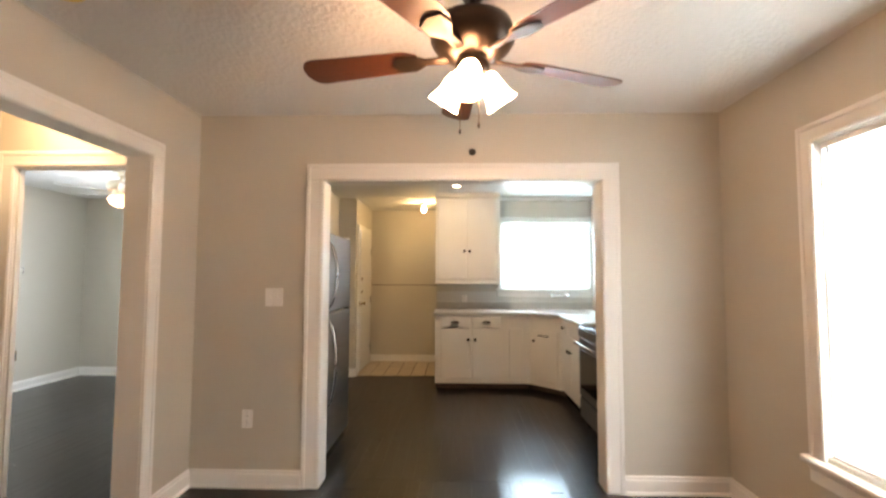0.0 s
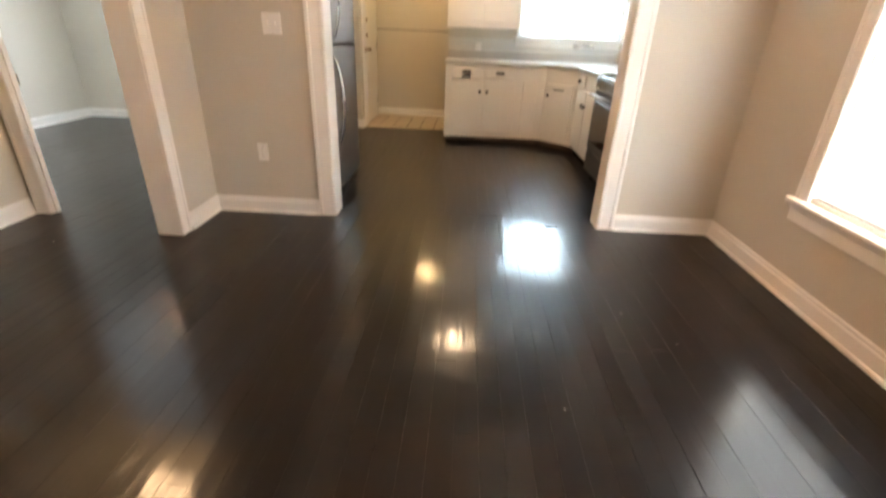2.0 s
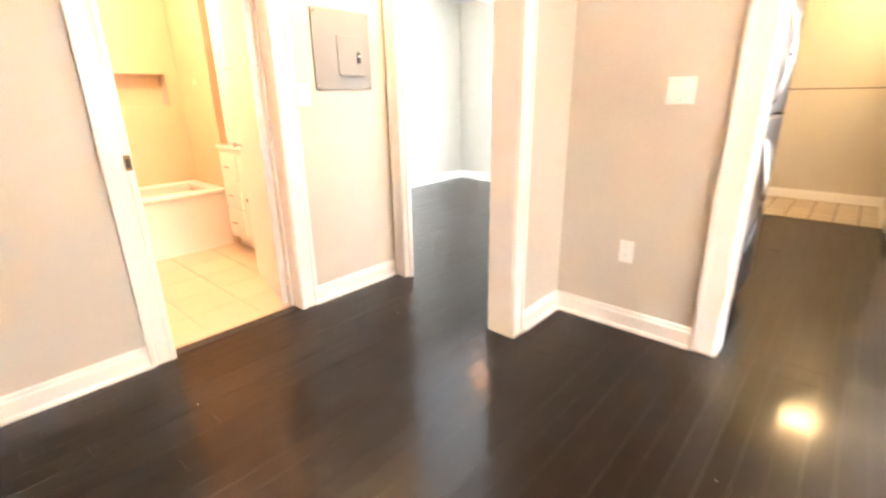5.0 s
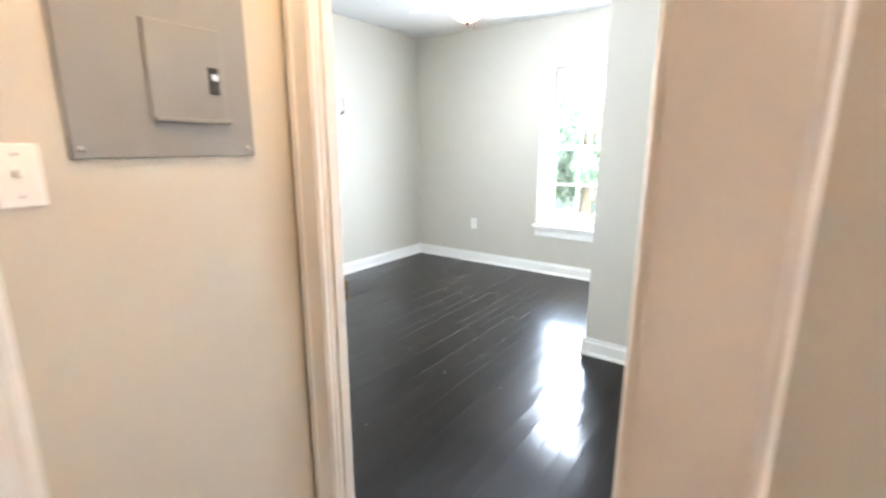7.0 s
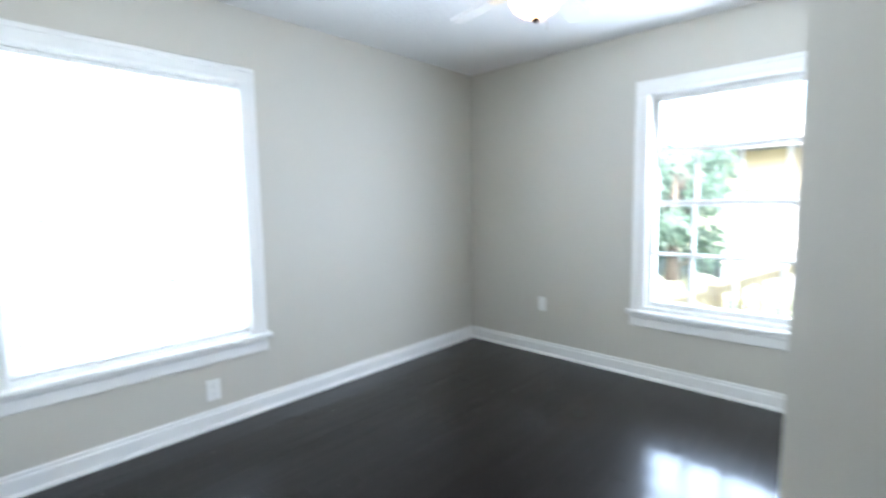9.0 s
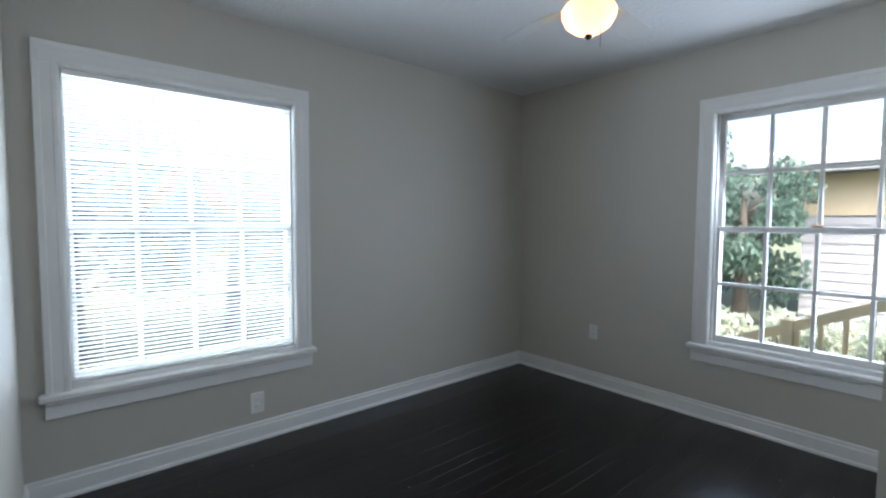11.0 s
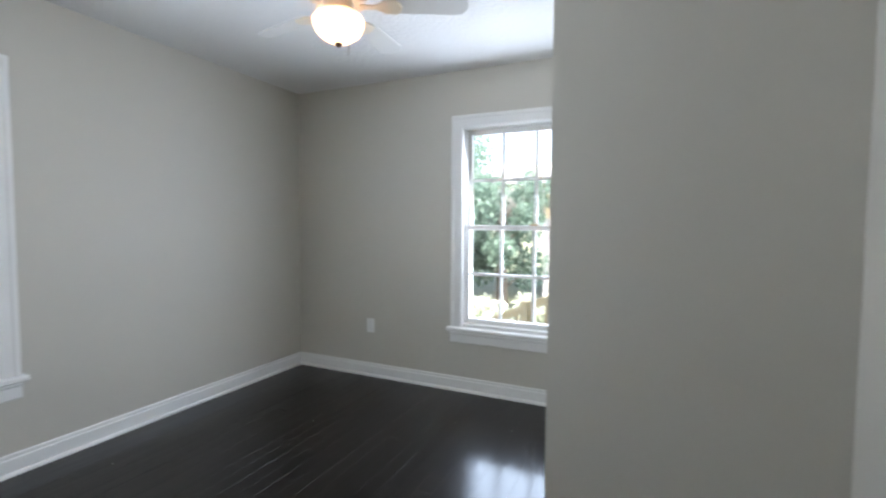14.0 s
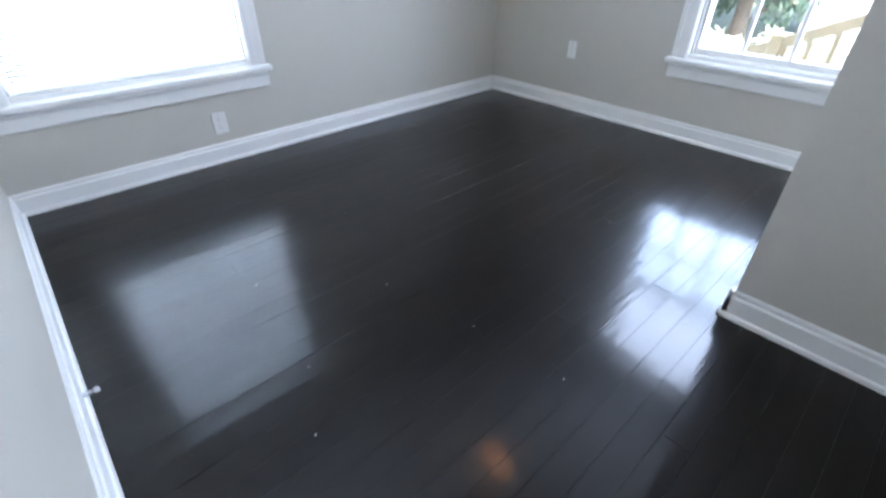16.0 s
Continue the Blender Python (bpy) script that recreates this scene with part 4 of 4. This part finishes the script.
part("crown", box(-0.006, -0.03, 2.37, 0.82, 0.02, 2.432, 0.008, 2), CABW, u)
part("light_rail", box(-0.003, -0.006, 1.265, 0.818, 0.02, 1.292, 0.004), CABW, u)
u = thing("wall_cabinet", pose(1.59, 5.25, 0, 0, 0, -90), "white painted wall cabinet over the side run", "cabinet")
part("body", box(0, 0, 1.36, 1.0, 0.328, H - 0.002, 0.003), CABW, u)
for i, (x0, x1) in enumerate(((0.03, 0.49), (0.51, 0.97))):
    dd = part("door", box(x0, -0.016, 1.40, x1, 0.0, 2.34, 0.004), CABW, u)
    small_knob(dd, pose(x1 - 0.03 if i == 0 else x0 + 0.03, -0.016, 1.68, 90, 0, 0))
bm = box(0.67, KY1 - 0.035, H - 0.05, KX1, KY1, H - 0.001, 0.012, 2)
box(KX1 - 0.035, 5.26, H - 0.05, KX1, KY1 - 0.035, H - 0.001, 0.012, 2, bm=bm)
structure("trim_kitchen_crown", bm, TRIM, "white crown moulding round the kitchen corner", "trim")

# stove, local -y to the room
u = thing("stove", pose(1.25, 4.61, 0, 0, 0, -90), "stainless steel electric range with a black glass oven door", "stove")
part("body", box(0.0, 0.03, 0.08, 0.76, 0.66, 0.90, 0.004), BLACKE, u)
part("storage_drawer", box(0.006, 0.0, 0.09, 0.754, 0.03, 0.27, 0.006), DSTEEL, u)
od = part("oven_door", box(0.006, -0.004, 0.285, 0.754, 0.032, 0.80, 0.006), DSTEEL, u)
part("oven_window", box(0.07, -0.008, 0.36, 0.69, -0.003, 0.70, 0.003), BLACKG, od, "black oven glass")
bm = rod((0.05, -0.055, 0.76), (0.71, -0.055, 0.76), 0.014, 14)
for x in (0.08, 0.68):
    rod((x, -0.055, 0.76), (x, 0.0, 0.76), 0.010, 10, bm)
part("handle", bm, STEEL, od)
part("front_rail", box(0.003, -0.012, 0.81, 0.757, 0.04, 0.895, 0.01, 2), BLACKE, u)
part("cooktop", box(0.0, 0.0, 0.897, 0.76, 0.64, 0.915, 0.005), BLACKG, u)
for x, y, r in ((0.2, 0.17, 0.105), (0.56, 0.17, 0.08), (0.2, 0.47, 0.08), (0.56, 0.47, 0.105)):
    part("burner_ring", turned([(r - 0.006, 0.915), (r - 0.006, 0.917), (r, 0.917), (r, 0.915)], 28, None, Matrix.Translation((x, y, 0))), STEEL, u)
bg = part("back_panel", box(0.0, 0.60, 0.915, 0.76, 0.66, 1.06, 0.008), STEEL, u)
for x in (0.08, 0.18, 0.58, 0.68):
    part("control_knob", rod((x, 0.60, 0.99), (x, 0.575, 0.99), 0.02, 14), BLACKE, bg)
for x, y in ((0.05, 0.08), (0.71, 0.08), (0.05, 0.6), (0.71, 0.6)):
    part("foot", rod((x, y, 0), (x, y, 0.085), 0.018, 10), BLACKE, u)

# fridge: local x along its front, -y to the room; front faces east
u = thing("refrigerator", pose(-0.80, 3.53, 0, 0, 0, 90), "stainless steel top-freezer refrigerator with curved bar handles", "refrigerator")
part("body", box(0.0, 0.06, 0.04, 0.70, 0.68, 1.665, 0.006), DSTEEL, u)
for nm, z0, z1 in (("fridge_door", 0.10, 1.085), ("freezer_door", 1.097, 1.672)):
    dd = part(nm, box(0.0, 0.0, z0, 0.70, 0.055, z1, 0.014, 3), STEEL, u)
    n = 12
    a0, a1 = (0.42, 1.04) if nm == "fridge_door" else (1.13, 1.60)
    bend = [(0.045, 0.006 - 0.062 * math.sin(math.pi * k / n) ** 0.6, a0 + (a1 - a0) * k / n) for k in range(n + 1)]
    bm = tube(bend, 0.011)
    part("handle", bm, CHROME, dd, "curved bright metal bar handle")
part("toe_grille", box(0.01, 0.03, 0.012, 0.69, 0.06, 0.095, 0.003), BLACKE, u)
part("top_hinge", box(0.63, 0.01, 1.672, 0.69, 0.09, 1.688, 0.004), PLATE, u)
part("mid_hinge", box(0.60, -0.004, 1.086, 0.70, 0.04, 1.096, 0.002), BLACKE, u)
for x, y in ((0.05, 0.1), (0.65, 0.1), (0.05, 0.62), (0.65, 0.62)):
    part("foot", rod((x, y, 0), (x, y, 0.045), 0.02, 10), BLACKE, u)


# ---- bathroom ----
structure("wall_tub_end", slab("y", 2.62, 2.72, BX0, -4.36, 0, H), STILE, "beige tiled end wall of the bathtub alcove", "wall")
bm = slab("x", BX0, BX0 + 0.010, 0.85, 2.62, 0.45, H, [NICHE])
structure("wall_tub_tile", bm, STILE, "beige tiled shower wall with a recessed niche", "wall")
bm = box(-5.21, NICHE[0], NICHE[2], -5.17, NICHE[1], NICHE[3])
structure("wall_niche_back", bm, STILE, "beige tiled back of the shower niche", "wall")
u = thing("bathtub", Matrix.Identity(4), "white built-in bathtub with a plain apron", "bathtub")
part("apron", box(-4.44, 0.86, 0.0, -4.40, 2.615, 0.46, 0.006), TUB, u)
bm = box(-4.50, 0.86, 0.455, -4.385, 2.615, 0.50, 0.016, 3)
box(-5.03, 0.86, 0.455, -4.95, 2.615, 0.50, 0.012, 2, bm=bm)
box(-4.95, 2.51, 0.455, -4.50, 2.615, 0.50, 0.012, 2, bm=bm)
box(-4.95, 0.86, 0.455, -4.50, 0.98, 0.50, 0.012, 2, bm=bm)
part("rim", bm, TUB, u)
bm = box(-4.96, 0.97, 0.08, -4.49, 2.52, 0.11, 0.01)
box(-4.53, 0.97, 0.11, -4.49, 2.52, 0.46, bm=bm)
box(-4.97, 0.97, 0.11, -4.94, 2.52, 0.46, bm=bm)
part("basin", bm, TUB, u)

u = thing("bathroom_vanity", Matrix.Translation((-4.35, 2.60, 0)), "white painted bathroom cabinet with drawers and small pulls", "cabinet")
part("body", box(0.0, 0.0, 0.09, 1.0, 0.44, 0.83, 0.004), CABW, u)
part("plinth", box(0.02, 0.05, 0.0, 0.98, 0.42, 0.09), CABW, u)
part("top", box(-0.012, -0.02, 0.832, 1.012, 0.44, 0.862, 0.006), TUB, u)
for z0, z1 in ((0.13, 0.34), (0.36, 0.57), (0.59, 0.80)):
    dd = part("drawer", box(0.02, -0.016, z0, 0.30, 0.0, z1, 0.004), CABW, u)
    part("pull", rod((0.12, -0.035, (z0 + z1) / 2), (0.20, -0.035, (z0 + z1) / 2), 0.005, 8), BRASS, dd)
for x0 in (0.32, 0.66):
    dd = part("door", box(x0, -0.016, 0.13, x0 + 0.32, 0.0, 0.80, 0.004), CABW, u)
    small_knob(dd, pose(x0 + 0.16, -0.016, 0.47, 90, 0, 0))
u = thing("linen_cabinet", Matrix.Translation((-4.16, 2.60, 0.864)), "tall white painted linen cabinet standing on the vanity", "cabinet")
part("body", box(0.0, 0.0, 0.0, 0.80, 0.40, 1.55, 0.004), CABW, u)
for x0 in (0.02, 0.41):
    dd = part("door", box(x0, -0.016, 0.03, x0 + 0.37, 0.0, 1.50, 0.004), CABW, u)
    part("pull", rod((x0 + 0.20, -0.035, 0.55), (x0 + 0.29, -0.035, 0.55), 0.005, 8), BRASS, dd)


# ---- outside ----
GRASS = mk("lawn", (0.12, 0.13, 0.07), 0.9, var=0.3, scale=2, bscale=40)
def leaf_mat(name, col, dark):
    """Thin leaves: sunlight shines through as well as off them."""
    m = mk(name, col, 0.45, second=dark, scale=1.5, bscale=9)
    n, lk = m.node_tree.nodes, m.node_tree.links
    tl, mx = n.new("ShaderNodeBsdfTranslucent"), n.new("ShaderNodeMixShader")
    lk.new(n["Principled BSDF"].inputs["Base Color"].links[0].from_socket, tl.inputs[0])
    mx.inputs[0].default_value = 0.45
    lk.new(n["Principled BSDF"].outputs[0], mx.inputs[1])
    lk.new(tl.outputs[0], mx.inputs[2])
    lk.new(mx.outputs[0], n["Material Output"].inputs[0])
    return m


LEAF = leaf_mat("leaf_green", (0.15, 0.23, 0.18), (0.06, 0.11, 0.085))
# Glare of full sun is put into this colour, whitening the flowering shrubs.
LEAF2 = leaf_mat("leaf_green_sun_glare", (0.78, 0.78, 0.70), (0.34, 0.42, 0.26))
BARK = mk("tree_bark", (0.10, 0.085, 0.07), 0.9, var=0.3, scale=6, bump=0.6, bscale=30)
SIDING = mk("white_lap_siding", (0.34, 0.345, 0.375), 0.5, var=0.05, scale=3)
TANW = mk("tan_painted_wall", (0.55, 0.46, 0.32), 0.6, var=0.06, scale=3)
ROOF = mk("pale_metal_roof", (0.62, 0.63, 0.64), 0.4, var=0.05, scale=2)
PINE = mk("yellow_pine_rail", (0.70, 0.55, 0.32), 0.6, var=0.15, scale=4, stretch=(1, 8, 1), bscale=30)
structure("ground", box(-400, -400, -0.75, 400, 400, -0.60), GRASS, "sunlit lawn round the house", "ground")
structure("foundation", box(-5.2, -1.85, -0.60, 2.07, 7.85, -0.085), SIDING, "pale house foundation", "foundation")


def leaf_cloud(rng, centres, n, size):
    verts, faces = [], []
    for _ in range(n):
        cx, cy, cz, r = centres[rng.randrange(len(centres))]
        d = Vector((rng.gauss(0, 1), rng.gauss(0, 1), rng.gauss(0, 1))).normalized() * r * (rng.random() ** 0.45)
        p = Vector((cx, cy, cz)) + d
        q = Euler((rng.uniform(0, 6.3), rng.uniform(0, 6.3), rng.uniform(0, 6.3))).to_matrix()
        s = size * rng.uniform(0.6, 1.4)
        k = len(verts)
        for v in ((-1, 0, 0), (-0.3, 0.42, 0.08), (1, 0, 0), (-0.3, -0.42, 0.08)):
            verts.append(p + q @ (Vector(v) * s))
        faces.append((k, k + 1, k + 2, k + 3))
    me = bpy.data.meshes.new("crown")
    me.from_pydata(verts, [], faces)
    return me


def tree(x, y, h, r, seed, leaf, label, low=0.35):
    rng = random.Random(seed)
    t = thing("tree", Matrix.Translation((x, y, -0.6)), label, "tree", group="yard trees")
    bm = bmesh.new()
    top = Vector((rng.uniform(-0.2, 0.2), rng.uniform(-0.2, 0.2), h * 0.7))
    m0 = Matrix.Identity(4)
    turned([(0.0, 0.0), (0.17, 0.0), (0.12, h * 0.2), (0.09, h * 0.45), (0.04, h * 0.75), (0, h * 0.76)], 10, bm, m0)
    centres = []
    for i in range(9):
        a, z = 2.4 * i + rng.random(), h * (low + 0.55 * i / 9)
        e = Vector((r * 0.7 * math.cos(a), r * 0.7 * math.sin(a), z + h * 0.12))
        rod((0, 0, z - 0.1), e, 0.025, 6, bm)
        centres.append((e.x, e.y, e.z, r * rng.uniform(0.35, 0.6)))
    part("trunk", bm, BARK, t)
    me = leaf_cloud(rng, centres, 5200, 0.07)
    me.materials.append(leaf)
    c = new("crown", me)
    c.parent = t
    return t


for i, (x, y, h, r) in enumerate(((-7.6, 11.6, 3.9, 1.3), (-6.1, 12.0, 3.2, 1.1), (-5.0, 12.4, 3.1, 0.85), (-6.9, 13.4, 4.6, 1.4), (-9.4, 13.0, 5.0, 1.6), (-10.6, 5.6, 4.2, 1.5), (-10.2, 3.4, 4.5, 1.5), (-11.2, 1.4, 4.8, 1.7), (-10.9, 8.0, 5.0, 1.7))):
    tree(x, y, h, r, 11 + i, LEAF, "leafy green yard tree in full sun", 0.2)
for i, (x, y, r) in enumerate(((-5.3, 9.6, 0.5), (-4.5, 9.9, 0.45), (-3.7, 10.0, 0.5), (-2.9, 9.8, 0.45), (-6.1, 9.9, 0.55))):
    rng = random.Random(60 + i)
    b = thing("shrub", Matrix.Translation((x, y, -0.6)), "low flowering shrub, glare of full sun put into its pale colour", "shrub", group="yard shrubs")
    bm = bmesh.new()
    for k in range(6):
        rod((0, 0, 0), (0.6 * r * math.cos(k), 0.6 * r * math.sin(k), 0.5), 0.012, 5, bm)
    part("stem", bm, BARK, b)
    me = leaf_cloud(rng, [(rng.uniform(-r, r) * 0.6, rng.uniform(-r, r) * 0.6, 0.25 + rng.random() * 0.45, r * 0.45) for _ in range(7)], 1500, 0.05)
    me.materials.append(LEAF2)
    c = new("crown", me)
    c.parent = b

h = thing("neighbour_house", Matrix.Translation((-3.6, 14.0, -0.6)), "white-sided neighbouring house with a pale roof", "house")
bm = bmesh.new()
for i in range(16):
    z = 0.02 + 0.17 * i
    lap = [bm.verts.new((x, y, z + dz)) for x in (-0.9, 9.0) for y, dz in ((-0.022, 0.0), (0.05, 0.0), (0.05, 0.17), (0.0, 0.17))]
    for q in ((0, 1, 2, 3), (4, 7, 6, 5), (0, 4, 5, 1), (1, 5, 6, 2), (2, 6, 7, 3), (3, 7, 4, 0)):
        bm.faces.new([lap[k] for k in q])
bmesh.ops.recalc_face_normals(bm, faces=bm.faces[:])
part("siding", bm, SIDING, h)
part("wall_core", box(-0.88, 0.04, 0.0, 8.98, 5.0, 2.85), SIDING, h)
part("gable_panel", box(-0.88, -0.05, 2.05, 9.0, -0.024, 2.8, 0.004), TANW, h)
part("fascia", box(-5.6, -0.75, 2.92, 9.4, -0.70, 3.14, 0.01), SIDING, h)
part("roof", prism([(-5.6, -0.72), (9.4, -0.72), (9.4, 5.2), (-5.6, 5.2)], 3.14, 3.2), ROOF, h)
part("carport_post", box(-5.5, -0.7, 0.0, -5.38, -0.58, 2.92, 0.01), SIDING, h)
part("carport_beam", box(-5.5, -0.7, 2.80, 9.0, -0.58, 2.92, 0.01), SIDING, h)
win = part("window", box(0.9, -0.05, 0.95, 1.7, -0.002, 1.95, 0.01), TRIM, h)
part("pane", box(0.96, -0.056, 1.0, 1.64, -0.05, 1.9), BLACKG, win)

r = thing("porch_stair_rail", Matrix.Translation((-4.35, 8.0, -0.6)), "new yellow pine handrail of the back porch stairs", "railing")
slope = math.tan(radians(25))
for i in range(13):
    x = 0.14 + 0.155 * i
    part("baluster", box(x - 0.018, -0.018, max(0.0, slope * x - 0.12), x + 0.018, 0.018, 0.50 + slope * x, 0.003), PINE, r)
for x in (0.0, 1.0, 2.15):
    part("post", box(x - 0.045, -0.045, 0.0, x + 0.045, 0.045, 0.62 + slope * x, 0.006), PINE, r)
for z, hgt in ((0.50, 0.09), (0.02, 0.07)):
    pr = bmesh.new()
    vs = [pr.verts.new((x, y, z + slope * x + dz)) for x in (0.0, 2.2) for y in (-0.035, 0.035) for dz in (0, hgt)]
    for q in ((0, 1, 3, 2), (4, 6, 7, 5), (0, 4, 5, 1), (2, 3, 7, 6), (1, 5, 7, 3), (0, 2, 6, 4)):
        pr.faces.new([vs[k] for k in q])
    bmesh.ops.recalc_face_normals(pr, faces=pr.faces[:])
    part("rail", pr, PINE, r)


# ---- floor tiles and boards ----
def tiles(parent, x0, x1, y0, y1, size, mat, z0, z1, gap=0.005):
    made = {}
    nx, ny = math.ceil((x1 - x0) / size - 1e-6), math.ceil((y1 - y0) / size - 1e-6)
    for i in range(nx):
        for j in range(ny):
            w, d = min(size, x1 - x0 - i * size) - gap, min(size, y1 - y0 - j * size) - gap
            if w < 0.02 or d < 0.02:
                continue
            key = (round(w, 3), round(d, 3))
            if key not in made:
                ob = part("tile", box(0, 0, z0, w, d, z1, 0.002), mat, parent)
                made[key] = ob.data
            else:
                ob = new("tile", made[key])
                ob.parent = parent
            ob.location = (x0 + i * size + gap / 2, y0 + j * size + gap / 2, 0)


nook = structure("floor_nook", box(NX0, 6.60, -0.08, NX1, NY1, 0.004), GROUT, "beige tile floor of the back nook with dark joints", "floor")
tiles(nook, NX0, NX1, 6.60, NY1, 0.19, TILE, 0.0, 0.010, 0.012)
bath = structure("floor_bath", box(BX0, 0.85, -0.08, -2.83, 3.05, 0.002), LGROUT, "cream tile floor of the bathroom", "floor")
tiles(bath, -4.40, -2.83, 0.85, 3.05, 0.31, BTILE, 0.0, 0.008)
structure("trim_bath_threshold", box(-2.84, T_DOOR[0] + 0.02, -0.01, -2.768, T_DOOR[1] - 0.02, 0.004, 0.002), SUBF, "dark stained threshold strip at the bathroom door", "trim")

rng = random.Random(5)
PW = 0.083
made = {}


def boards(x0, x1, y0, y1):
    """Strip boards along y, each one a board of its own, cut at random lengths."""
    i = 0
    while x0 + i * PW < x1 - 0.004:
        w = min(PW, x1 - x0 - i * PW)
        y = y0 - rng.uniform(0, 1.2)
        while y < y1 - 0.001:
            ln = rng.choice((1.4, 1.8, 2.2, 2.6, 3.0))
            a, b = max(y, y0), min(y + ln, y1)
            y += ln
            if b - a < 0.02:
                continue
            key = (round(w, 4), round(b - a, 4))
            if key not in made:
                ob = part("floor_board", box(0.0002, 0.0002, -0.012, w - 0.0002, b - a - 0.0002, 0.0, 0.0004), BOARD, floor)
                made[key] = ob.data
            else:
                ob = new("floor_board", made[key])
                ob.parent = floor
            ob.matrix_local = pose(x0 + i * PW, a, rng.uniform(-0.0003, 0.0002), rng.uniform(-0.02, 0.02), rng.uniform(-0.13, 0.13), 0)
        i += 1


CHIP = mk("pale_dust_speck", (0.55, 0.54, 0.52), 0.7)
bm = bmesh.new()
for _ in range(46):
    x, y = (rng.uniform(-4.8, -2.3), rng.uniform(3.4, 6.2)) if rng.random() < 0.6 else (rng.uniform(-2.4, 1.6), rng.uniform(0.9, 4.6))
    s = rng.uniform(0.0008, 0.0022)
    box(x - s, y - s * rng.uniform(0.6, 2.2), 0.0003, x + s, y + s, 0.0012, 0.0, bm=bm)
tagged(part("dust_specks", bm, CHIP), "small pale dust specks lying on the dark floor", "dust", kind="stuff")
boards(BX0, BX1, 3.05, BY1)
boards(HX0, DX0, -1.0, 3.05)
boards(DX0, DX1, DY0, DY1)
boards(K_OPEN[0], K_OPEN[1], DY1, KY0)
boards(KX0, KX1, KY0, 6.60)
